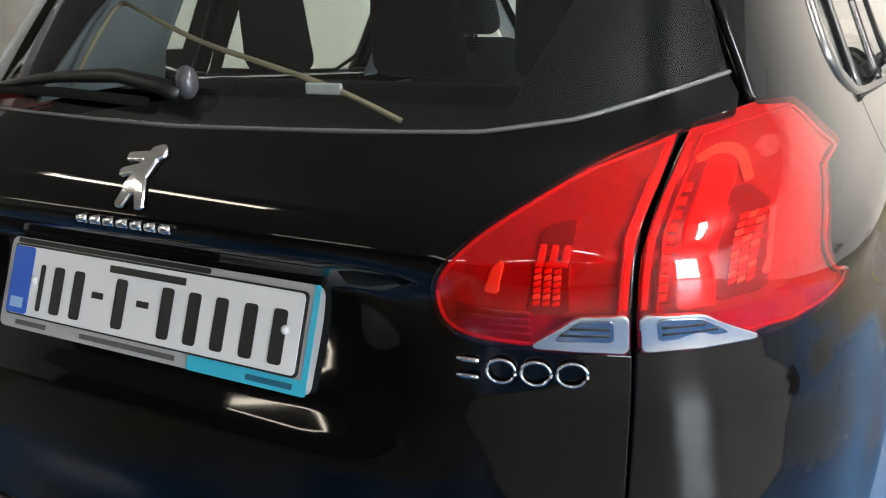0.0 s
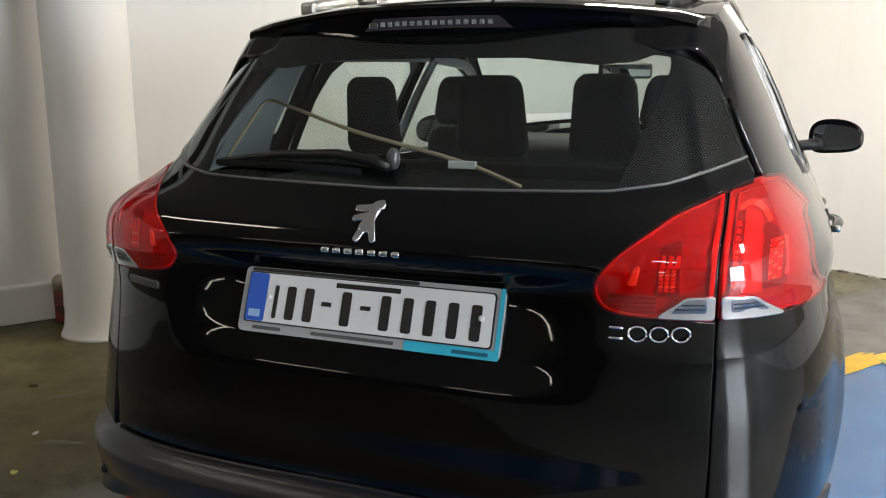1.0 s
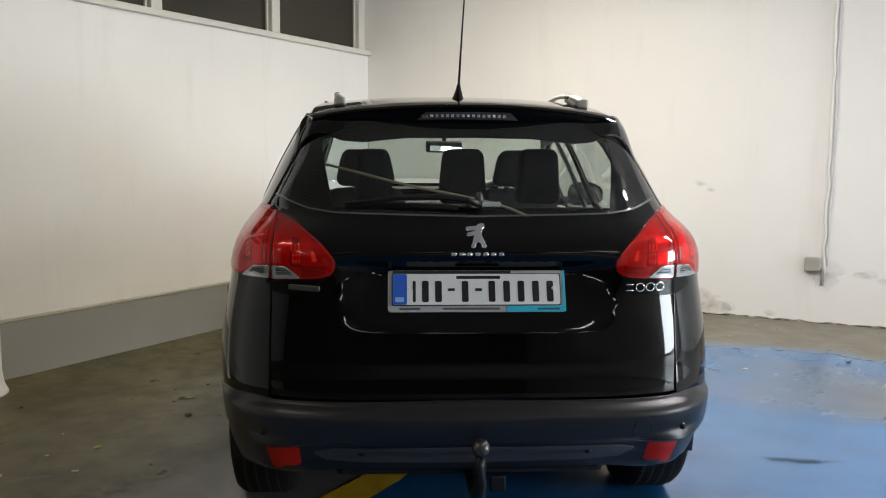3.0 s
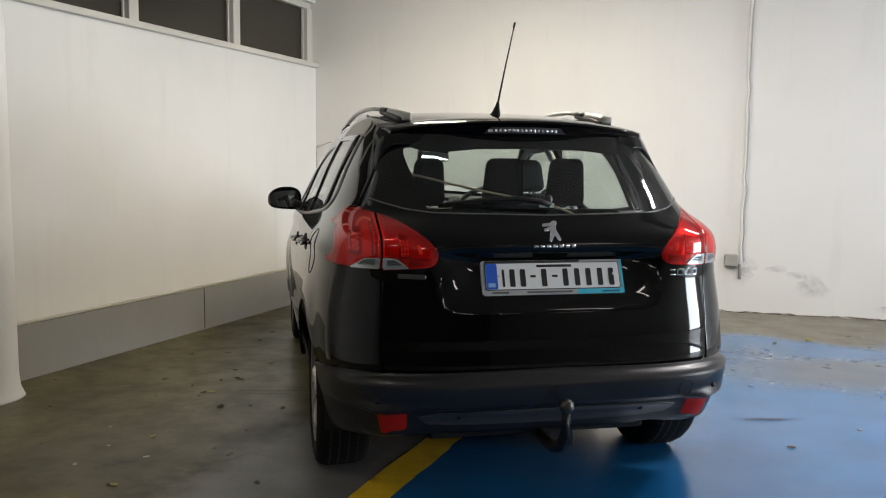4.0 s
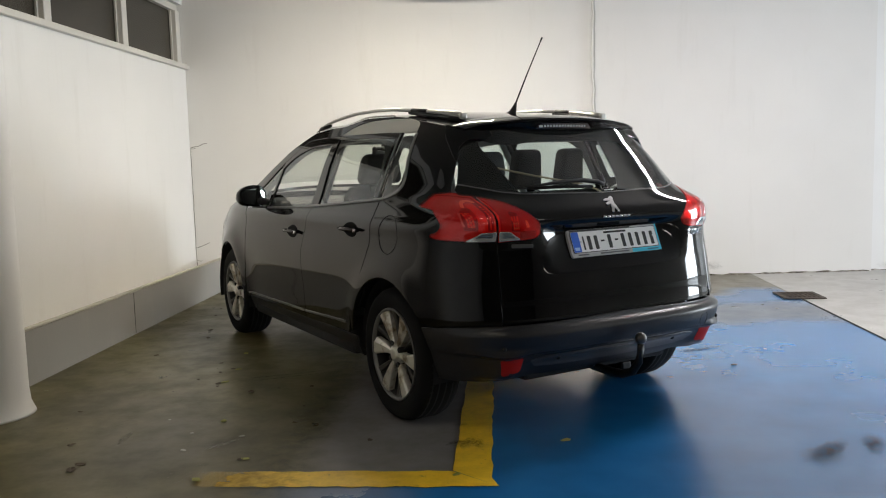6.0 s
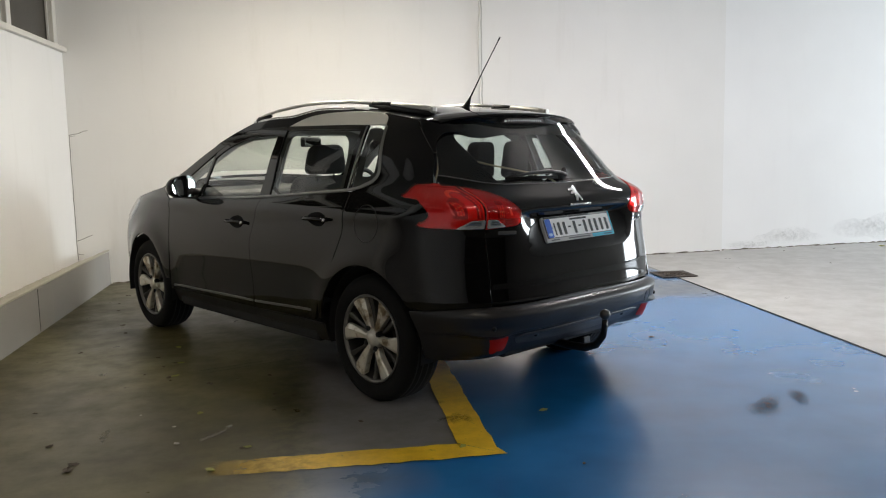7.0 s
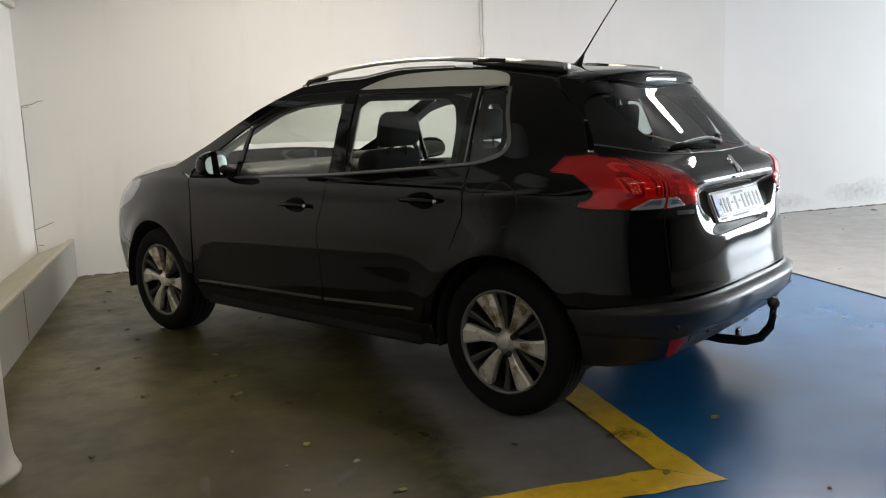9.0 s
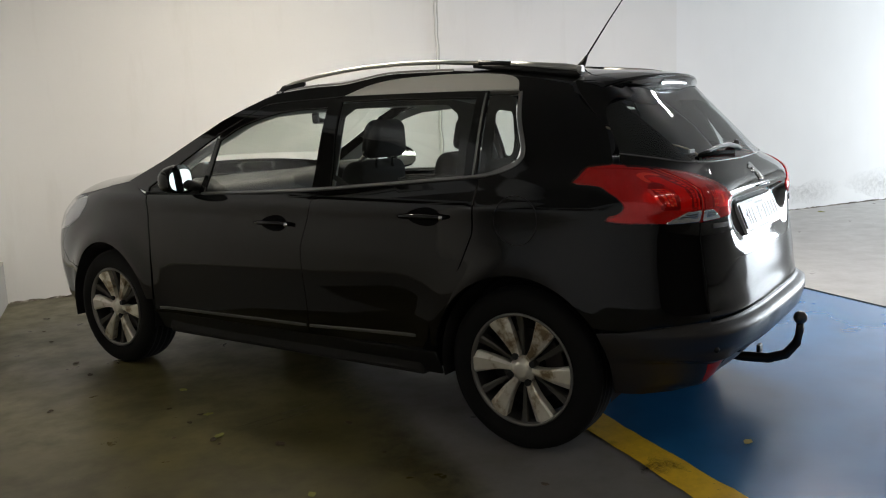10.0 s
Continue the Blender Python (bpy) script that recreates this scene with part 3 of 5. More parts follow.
def shape(s, z, p):
    """Pressed lines of the sides: arch flares, a shoulder and a scooped door."""
    y = p[..., 1]
    rr, rf = np.hypot(y - HUB_R, z - HUB_Z), np.hypot(y - HUB_F, z - HUB_Z)
    d = .014 * bell(rr, ARCH, .085) * step_up(s, .95, 1.15) + .022 * bell(rf, ARCH, .09)
    door = step_up(y, .25, .6) * (1 - step_up(y, 1.9, 2.2))
    d = d - .010 * door * bell(z, .50, .13) + .010 * bell(z, .905, .035) * step_up(s, .85, 1.1) * (1 - step_up(y, 2.5, 3.0))
    return d


def tail_shape(s, z, p):
    """The tailgate: a recess round the plate under a lip, and a crease below."""
    x = np.abs(p[..., 0])
    w = .325 - .03 * (.94 - z) / .2
    low = .30 * step_up(z, .716, .772) + .70 * step_up(z, .745, .89)
    inside = (1 - step_up(x, w - .045, w + .15)) * low * (1 - step_up(z, .902, .940))
    return -.047 * inside + .004 * bell(z, .945, .02) * (1 - step_up(x, .38, .55)) - .006 * (1 - step_up(z, .55, .64))


def bump_shape(s, z, p):
    d = .040 * step_up(z, .385, .415) * (1 - step_up(z, .492, .520)) * (1 - .9 * step_up(s, .55, .95))
    y = p[..., 1]
    rr = np.hypot(y - HUB_R, z - HUB_Z)
    x = np.abs(p[..., 0])
    lower = (1 - step_up(x, .36, .56)) * (1 - step_up(z, .335, .375))
    return d + .014 * bell(rr, ARCH, .085) * step_up(s, .95, 1.15) - .016 * lower + .028 * bell(x, .585, .075) * (1 - step_up(z, .40, .44)) * step_up(z, .27, .31)


INSET = material("silver_inset_paint", (.60, .59, .54), .4)
CUP = material("handle_cup_black", (.002, .002, .002), .6, ior=1.15)
DULL_CHROME = material("dull_chrome", (.11, .11, .105), .35, .8)
STRIP = material("window_strip_metal", (.22, .22, .215), .30, .9)
car = empty("car", pose(0, 0, 0))
tagged(car, "black compact crossover car, parked askew over the bay line", "car")
BELT = [(2.202, .939), (1.790, .942), (1.385, .956), (1.051, .971), (.624, .998), (.228, 1.026)]
ROOFLINE = [(2.405, .999), (2.136, 1.112), (1.803, 1.282), (1.476, 1.403), (1.258, 1.419), (1.073, 1.421), (.947, 1.436), (.790, 1.450), (.473, 1.441), (.202, 1.410), (-.096, 1.366)]


# the tail light's edge on the flank, from its foot round the notch to its top
LIGHT_EDGE = [(-.477, .867), (-.426, .868), (-.380, .870), (-.345, .875), (-.336, .881), (-.345, .889), (-.370, .894), (-.390, .907), (-.398, .922), (-.393, .937), (-.369, .957),
              (-.324, .983), (-.300, .997), (-.248, 1.003), (-.200, 1.006), (-.198, 1.012), (-.214, 1.029), (-.223, 1.047), (-.240, 1.062)]


def glass_pane(ob):
    ob.visible_shadow = False
    return ob


def border(pane, hole, side):
    """The black printed edge inside a pane: strips between the pane's outline and its clear middle."""
    a, b = outline(pane, side), outline(hole, side)
    ca = np.mean(b, 0)

    def along(path, n=72):
        P = np.array(path)
        ang = np.unwrap(np.arctan2(P[:, 1] - ca[1], P[:, 0] - ca[0]))
        P, ang = np.vstack([P, P[:1]]), np.append(ang, ang[0] + math.copysign(2 * math.pi, ang[-1] - ang[0]))
        k = np.linspace(0, 2 * math.pi, n, endpoint=False)
        turn = (k - min(ang)) % (2 * math.pi) + min(ang)
        o = np.argsort(ang)
        return np.stack([np.interp(turn, ang[o], P[o, 0]), np.interp(turn, ang[o], P[o, 1])], -1)

    A, B = along(a), along(b)
    P = np.concatenate([place(A[:, 0], A[:, 1], lambda s, z, p: 0 * z - .011), place(B[:, 0], B[:, 1], lambda s, z, p: 0 * z - .011), place(B[:, 0], B[:, 1], lambda s, z, p: 0 * z - .014)])
    n = len(A)
    bm = bmesh.new()
    v = [bm.verts.new(p) for p in P]
    for r in (0, n):
        for i in range(n):
            j = (i + 1) % n
            bm.faces.new((v[r + i], v[r + j], v[r + n + j], v[r + n + i]))
    part("pane_border", bm, BLACK, car)


def car_side(side):
    """Doors, wings, pillars and side windows of one side."""
    left = side > 0
    sill = .335
    # front wing, with the arch
    wing = S((2.207, .924), (2.134, .697), (2.135, .400)) + arc(HUB_F, HUB_Z, ARCH, 166, 35, 26)[0:] + S((3.020, .530), (3.130, .612), (3.000, .735), (2.860, .790), (2.795, .865), (2.790, .912), (2.542, .972), (2.381, .992))
    panel("front_wing", wing, PAINT, car, side, d=shape)
    fd = S((2.197, .929), (2.122, .697), (2.118, .460), (2.125, sill), (1.062, sill), (1.058, .450), (1.071, .727), (1.067, .949), (1.058, .962), (1.383, .949), (1.788, .936))
    door = panel("front_door", fd, PAINT, car, side, d=shape)
    rd = S((1.052, sill), (.430, .352), (.400, .400)) + arc(HUB_R, HUB_Z, .415, 20, 52, 8)[2:] + S((.230, .699), (.204, .817), (.223, 1.018), (.623, .991), (1.046, .964), (1.061, .949), (1.064, .727), (1.050, .450))
    door2 = panel("rear_door", rd, PAINT, car, side, d=shape)
    # the sill, in black plastic, and the bright line on the doors' foot
    panel("sill", S((2.160, .325), (2.140, .235), (.370, .235), (.385, .325)), BLACK, car, side, lift=-.012)
    panel("door_strip", S((2.090, .354), (2.090, .362), (1.070, .378), (1.070, .370)), DULL_CHROME, door, side, d=shape, lift=.006, cell=.03)
    panel("door_strip", S((1.045, .370), (1.045, .378), (.460, .402), (.460, .394)), DULL_CHROME, door2, side, d=shape, lift=.006, cell=.03)
    # quarter panel from the rear door round to the tailgate seam
    q = S((.212, 1.016), (.194, .817), (.220, .699)) + arc(HUB_R, HUB_Z, .415, 50, 24, 8) + [("s", .375, .375)] + arc(HUB_R, HUB_Z, ARCH, 10, 147, 30)
    q += S((-.400, .500)) + T((-.606, .524), (-.600, .86), (-.600, .865), (-.687, .865)) + S(*LIGHT_EDGE)
    q += T((-.651, 1.067), (-.643, 1.075), (-.585, 1.19), (-.532, 1.31)) + S((-.085, 1.362), (.067, 1.388), (.206, 1.406), (.154, 1.378), (.107, 1.342), (.088, 1.250), (.038, 1.133), (.042, 1.082), (.091, 1.059))
    panel("quarter_panel", q, PAINT, car, side, d=shape, cell=.02)
    # roof edge above the doors, with the silver inset
    edge = S(*[(y, z - .004) for y, z in spline(ROOFLINE[2:10])]) + S(*spline([(.223, 1.402), (.367, 1.424), (.792, 1.429), (.919, 1.407), (1.015, 1.374), (1.108, 1.366), (1.479, 1.356), (1.574, 1.321), (1.790, 1.222)]))
    panel("roof_edge", edge, PAINT, car, side)
    panel("roof_inset", S(*spline([(1.031, 1.366), (.920, 1.401), (.772, 1.421), (.528, 1.425), (.313, 1.417), (.190, 1.403), (.137, 1.383), (.121, 1.350)])) + S((.264, 1.353), (.692, 1.361)), INSET, car, side, "satin silver inset in the roof edge", lift=.003)
    # pillars and window frames, gloss black
    panel("window_frame", S((2.393, .997), (2.135, 1.108), (1.793, 1.278), (1.790, 1.220), (2.106, 1.037), (2.214, .969), (2.205, .944), (2.365, .976)), PAINT, car, side)
    panel("pillar", S((1.087, .969), (1.046, .972), (.986, .976), (1.030, 1.199), (1.044, 1.359), (1.113, 1.361), (1.107, 1.199)), PILLAR, car, side, lift=.002)
    panel("pillar", S((.287, 1.024), (.234, 1.027), (.248, 1.148), (.259, 1.348), (.305, 1.348), (.299, 1.148)), PILLAR, car, side, lift=.002)
    panel("window_frame", S((1.044, 1.366), (1.045, 1.345), (.693, 1.341), (.304, 1.326), (.303, 1.349), (.692, 1.364)), PILLAR, car, side, lift=.001)
    panel("window_frame", S((1.769, 1.222), (1.575, 1.315), (1.480, 1.351), (1.114, 1.362), (1.115, 1.322), *spline([(1.13, 1.322), (1.33, 1.318), (1.48, 1.298), (1.64, 1.255), (1.765, 1.189)])), PILLAR, car, side, lift=.001)
    panel("pillar", S((1.812, .946), (1.781, .946), (1.762, 1.189), (1.784, 1.204)), PILLAR, car, side, lift=.002)
    # glass
    glass_pane(panel("window", S((1.783, .949), *spline([(1.765, 1.187), (1.64, 1.253), (1.48, 1.296), (1.33, 1.316), (1.119, 1.320)]), (1.078, .976), (1.387, .961)), GLASS, door, side, lift=-.006, thick=.004))
    glass_pane(panel("quarter_light", S((2.133, .979), (1.787, 1.184), (1.809, .952), (2.122, .946)), GLASS, door, side, lift=-.006, thick=.004))
    glass_pane(panel("window", S((.997, .979), (1.049, 1.341), (.693, 1.338), (.307, 1.322), (.291, 1.029), (.625, 1.003)), GLASS, door2, side, lift=-.006, thick=.004))
    glass_pane(panel("quarter_window", S((.231, 1.032), (.252, 1.337), (.129, 1.334), (.104, 1.250), (.054, 1.138), (.059, 1.098), (.102, 1.067)), GLASS, car, side, lift=-.004, thick=.004))
    for pane, hole in ((S((.997, .979), (1.049, 1.341), (.693, 1.338), (.307, 1.322), (.291, 1.029), (.625, 1.003)), S((.975, .990), (1.005, 1.28), (.955, 1.315), (.70, 1.316), (.46, 1.313), (.40, 1.290), (.355, 1.20), (.335, 1.040), (.62, 1.012))),
                       (S((.231, 1.032), (.252, 1.337), (.129, 1.334), (.104, 1.250), (.054, 1.138), (.059, 1.098), (.102, 1.067)), S((.182, 1.095), (.206, 1.268), (.196, 1.280), (.125, 1.270), (.090, 1.170), (.085, 1.118), (.105, 1.098)))):
        border(pane, hole, side)
    panel("quarter_frame", S((.2495, 1.030), (.2455, 1.030), (.2635, 1.338), (.2675, 1.338)), STRIP, car, side, lift=.006, thick=.006)
    panel("mirror_base", S((2.195, .946), (1.824, .949), (1.908, .994), (2.092, .984)), BLACK, door, side, lift=.004)
    # bright strip under the windows that turns up behind the last one
    lo = spline(BELT[1:] + [(.101, 1.048), (.042, 1.075), (.025, 1.123), (.071, 1.235), (.097, 1.337)])
    hi = spline([(.109, 1.335), (.084, 1.232), (.038, 1.123), (.052, 1.083), (.107, 1.060)] + [(y, z + .006) for y, z in reversed(BELT[1:])])
    panel("window_strip", S(*lo) + S(*hi), STRIP, car, side, lift=.006, cell=.03)
    # the roof line's bright bead
    line = spline(ROOFLINE[3:9])
    bead = S(*[(y, z - .002) for y, z in line]) + S(*[(y, z + .005) for y, z in reversed(line)])
    panel("roof_bead", bead, CHROME, car, side, lift=.004, cell=.03)
    for y, z, o in ((1.233, .822, door), (.407, .875, door2)):
        handle(y, z, o, side)
    lining(side)


def handle(y, z, parent, side):
    pts = []
    for i in range(13):
        t = i / 12
        yy = y + .115 - .23 * t
        p = place(np.array([s_side(yy, z) * side]), np.array([z + .004 * math.sin(math.pi * t)]), shape)[0]
        pts.append(p + np.array([-side * (.008 + .020 * math.sin(math.pi * t) ** .6), 0, 0]))
    rad = [.008 + .006 * math.sin(math.pi * i / 12) ** .5 for i in range(13)]
    part("handle", tube(pts, rad, 12, .8), PAINT, parent, "gloss black door handle", True)
    bowl = [("s", y + .078 * math.cos(a), z + .034 * math.sin(a) * (1 - .25 * math.cos(a))) for a in np.linspace(0, 2 * math.pi, 28, endpoint=False)]
    panel("handle_cup", bowl, CUP, parent, side, d=shape, lift=.0035, thick=.003, round_edge=.001)
    p = place(np.array([s_side(y - .10, z) * side]), np.array([z]), shape)[0]
    part("lock", lathe_at(p + np.array([-side * .022, 0, 0]), .009, .008), CHROME, parent, smooth=True)


def lathe_at(p, r, h):
    bm = lathe([(r, -h), (r, h * .6), (r * .7, h)], 16, "x")
    bmesh.ops.translate(bm, verts=bm.verts, vec=Vector(p))
    return bm


def lining(side):
    """Pale cabin trim behind the rearmost pillar and over the windows."""
    panel("pillar_trim", S((.069, 1.057), (.048, 1.118), (.096, 1.342), (-.060, 1.332), (-.220, 1.200), (-.330, 1.060)), LINING, car, side, lift=-.05, thick=.01)
    panel("pillar_trim", S((1.074, .984), (1.008, .984), (1.052, 1.343), (1.104, 1.343)), LINING, car, side, lift=-.045, thick=.01)
    panel("pillar_trim", S((2.20, 1.02), (1.86, 1.19), (1.60, 1.31), (1.46, 1.345), (1.10, 1.358), (1.10, 1.330), (1.45, 1.312), (1.60, 1.275), (1.80, 1.175), (2.10, 1.00)), LINING, car, side, lift=-.032, thick=.008)
    panel("pillar_trim", S((1.05, 1.357), (.30, 1.345), (.30, 1.318), (1.05, 1.334)), LINING, car, side, lift=-.032, thick=.008)
    panel("door_trim", S((2.096, .934), (2.000, .450), (.450, .450), (.213, .748), (.246, .995), (1.045, .944)), DASH, car, side, lift=-.06, thick=.01)


car_side(1)
car_side(-1)


def loft(name, rows, mat, parent, label="", thick=.01):
    """A smooth sheet through rows of places, turned in at its edges by its own thickness."""
    R = np.array(rows, float)
    a, b = R.shape[:2]
    verts = [tuple(v) for v in R.reshape(-1, 3)]
    faces = [[i * b + j, i * b + j + 1, (i + 1) * b + j + 1, (i + 1) * b + j] for i in range(a - 1) for j in range(b - 1)]
    me = bpy.data.meshes.new(name)
    me.from_pydata(verts, [], faces)
    bm = bmesh.new()
    bm.from_mesh(me)
    bmesh.ops.recalc_face_normals(bm, faces=bm.faces)
    bm.normal_update()
    if sum(f.normal.z for f in bm.faces) < 0:
        bmesh.ops.reverse_faces(bm, faces=bm.faces)
        bm.normal_update()
    edge = [e for e in bm.edges if e.is_boundary]
    ext = bmesh.ops.extrude_edge_only(bm, edges=edge)
    bm.normal_update()
    for v in [g for g in ext["geom"] if isinstance(g, bmesh.types.BMVert)]:
        v.co.z -= thick
    bm.to_mesh(me)
    bm.free()
    for p in me.polygons:
        p.use_smooth = True
    me.set_sharp_from_angle(angle=radians(40))
    me.materials.append(mat)
    ob = new(name, me)
    ob.parent = parent
    return tagged(ob, label) if label else ob


def edge_x(y, z):
    return float(place(np.array([s_side(y, z)]), np.array([z]))[0, 0])


ROOF_PLAN = [(y - set_back(y, z), z) for y, z in ROOFLINE]
SMOOTH_ROOF = spline(ROOF_PLAN)[::-1]


def roof_z(y):
    return float(np.interp(y, [v for v, _ in SMOOTH_ROOF], [w for _, w in SMOOTH_ROOF]))


def crown_z(y):
    return float(lerp([(-.45, 1.37), (-.30, 1.394), (-.13, 1.416), (.12, 1.442), (.40, 1.466), (.70, 1.476), (.97, 1.474), (1.25, 1.455), (1.40, 1.42)], y))


def roof():
    rows = []
    for y in np.linspace(1.30, -.14, 40):
        z = roof_z(y)
        x = -edge_x(y, z)
        rows.append([(x * u, y + .10 * (1 - u * u) * max(0, (y - .9) / .4), z + (crown_z(y) - z) * (1 - abs(u) ** 2.4)) for u in np.linspace(-1, 1, 29)])
    loft("roof", rows, PAINT, car)
    loft("headlining", [[(x * .97, y, z - .035) for x, y, z in r] for r in rows], LINING, car)


def windscreen():
    rows = []
    for t in np.linspace(0, 1, 18):
        y0, z0 = 1.30 + (2.20 - 1.30) * t, None
        z0 = float(np.interp(y0, [v for v, _ in ROOF_PLAN[:5][::-1]], [w for _, w in ROOF_PLAN[:5][::-1]]))
        x = -edge_x(y0, z0) * .985
        rows.append([(x * u, y0 + (.10 + .16 * t) * (1 - u * u), z0 + .045 * (1 - abs(u) ** 2.2) * (1 - .6 * t)) for u in np.linspace(-1, 1, 21)])
    glass_pane(loft("windscreen", rows, GLASS, car, thick=.004))


def bonnet():
    rows = []
    for t in np.linspace(0, 1, 16):
        y = 2.24 + t * .86
        z = float(np.interp(y, [2.24, 2.4, 2.75, 3.00, 3.14], [1.002, .992, .936, .904, .87]))
        x = -edge_x(y, z) * .995
        rows.append([(x * u, y + (.26 * (1 - t) + .26 * t) * (1 - u * u), z + (.055 + .02 * t) * (1 - abs(u) ** 2.5)) for u in np.linspace(-1, 1, 21)])
    loft("bonnet", rows, PAINT, car, thick=.02)


roof()
windscreen()
bonnet()


def tail_outline(half):
    """A full-width outline on the tail from its left half (signed lengths)."""
    left = []
    for i in range(len(half) - 1):
        p, q = half[i], half[i + 1]
        n = max(1, int(math.hypot(p[1] - q[1], p[2] - q[2]) / .03)) if p[0] == q[0] else 1
        left += [tuple([p[0]] + [p[k] + j / n * (q[k] - p[k]) for k in (1, 2)]) for j in range(n)]
    left.append(half[-1])
    sz = [((s_side if k == "s" else s_tail)(a, z), z) for k, a, z in left]
    return sz + [(-s, z) for s, z in reversed(sz)]


def tail_panel(name, half, mat, parent, label="", **kw):
    ob = new(name, skin_mesh(name, tail_outline(half), mat, **kw))
    ob.parent = parent
    return tagged(ob, label) if label else ob


# ---- tail ----
SEAL = material("dull_seal", (.12, .12, .12), .35)
FRIT = material("black_glass_edge", (.003, .003, .003), .95, ior=1.15)
# the tail light's edge on the tailgate, from its foot over the tip to its top
INNER_EDGE = spline([(-.500, .8685), (-.455, .872), (-.424, .881), (-.410, .902), (-.411, .923), (-.428, .949), (-.460, .980), (-.520, 1.022), (-.555, 1.038), (-.585, 1.0485)], 3)


def edge_out(k):
    """The light's edge, moved out from the light's middle by a factor."""
    return [(-.520 + (x + .520) * k, .950 + (z - .950) * k) for x, z in INNER_EDGE]


gate = tail_panel("tailgate", T((0, .532), (-.40, .532), (-.599, .532), (-.593, .860), *edge_out(1.025),
                                (-.632, 1.060), (-.630, 1.078), (-.617, 1.098), (-.575, 1.084), (-.50, 1.062), (-.41, 1.051), (0, 1.043)), PAINT, car, d=tail_shape, cell=.016)
glass_pane(tail_panel("rear_window", T((0, 1.049), (-.41, 1.057), (-.50, 1.068), (-.575, 1.090), (-.614, 1.104), (-.577, 1.19), (-.545, 1.265), (-.515, 1.33), (0, 1.350)), TINT, gate, thick=.004, cell=.014))
seal_curve = [(x, float(np.interp(abs(x), [0, .41, .50, .575, .617], [1.046, 1.054, 1.065, 1.087, 1.1005]))) for x in np.linspace(-.617, .617, 61)]
part("window_seal", tube([tuple(place(np.array([-math.copysign(s_tail(x, z), x)]), np.array([z]))[0]) for x, z in seal_curve], .0026, 6), SEAL, gate, smooth=True)
for sd in (1, -1):
    panel("window_border", T(*spline([(-.612, 1.106), (-.577, 1.19), (-.545, 1.262), (-.512, 1.328)]), (-.40, 1.338), *spline([(-.46, 1.300), (-.475, 1.264), (-.45, 1.16), (-.42, 1.062)]), (-.50, 1.071), (-.575, 1.093)), FRIT, gate, sd, lift=-.007, thick=.002, round_edge=.001, cell=.014)
tail_panel("window_border", T((0, 1.287), (-.20, 1.285), (-.34, 1.270), (-.41, 1.276), (-.47, 1.300), (-.505, 1.333), (-.40, 1.340), (0, 1.348)), FRIT, gate, lift=-.0045, thick=.0015, round_edge=.0007, cell=.02)
bumper = tail_panel("rear_bumper", T((0, .285), (-.38, .285), (-.47, .281), (-.56, .273), (-.64, .268)) + S((-.45, .264), (-.36, .266)) + arc(HUB_R, HUB_Z, ARCH, 186, 151, 10) + S((-.40, .493)) + T((-.585, .519), (0, .525)),
                    PLASTIC, car, "unpainted dark grey plastic bumper, scuffed and spotted", d=bump_shape, cell=.016)
SKID = material("mid_grey_plastic", (.055, .054, .056), .34, ior=1.45)
bump(SKID, noise_node(SKID, 700, 2), .1, .001)
tail_panel("skid_panel", rounded(T((0, .378), (-.41, .374), (-.475, .362), (-.440, .326), (-.36, .316), (0, .312)), .008), SKID, bumper, "lighter grey plastic insert with parking sensors", d=bump_shape, lift=.004, thick=.006, cell=.02)
tail_panel("bumper_insert", T((0, .245), (-.36, .245), (-.47, .270), (-.44, .310), (0, .315)), BLACK, bumper, lift=-.040, cell=.05)


def ring_on(name, s0, z0, r, mat, parent, d, wire=.0022):
    pts = []
    for i in range(41):
        a = 2 * math.pi * i / 40
        pts.append(tuple(place(np.array([s0 + r * math.cos(a)]), np.array([z0 + r * math.sin(a)]), d)[0]))
    part(name, tube(pts, wire, 6), mat, parent, smooth=True)


def patch(name, pts, mat, parent, side, lift, d=None, label="", thick=.008, cell=.02):
    return panel(name, pts, mat, parent, side, label, lift=lift, d=d, thick=thick, cell=cell)


ring_on("towing_cap", -s_tail(.474, .447), .447, .028, BLACK, bumper, bump_shape, .0016)
ring_on("fuel_flap", s_side(-.000, .872), .872, .088, BLACK, car, shape)
for x, z in ((.335, .355), (-.335, .355), (.60, .44), (-.60, .44)):
    s0 = -math.copysign(s_tail(x, z), x)
    p = place(np.array([s0]), np.array([z]), bump_shape)[0]
    bm = bmesh.new()
    bmesh.ops.create_uvsphere(bm, u_segments=14, v_segments=8, radius=.011, matrix=Matrix.Translation(p))
    part("sensor", bm, BLACK, bumper, smooth=True)
for sd in (1, -1):
    patch("reflector", rounded(T((-.602, .386), (-.514, .384), (-.510, .320), (-.584, .316)), .012), REFLECT, bumper, sd, .002, bump_shape, "red reflector", .016)


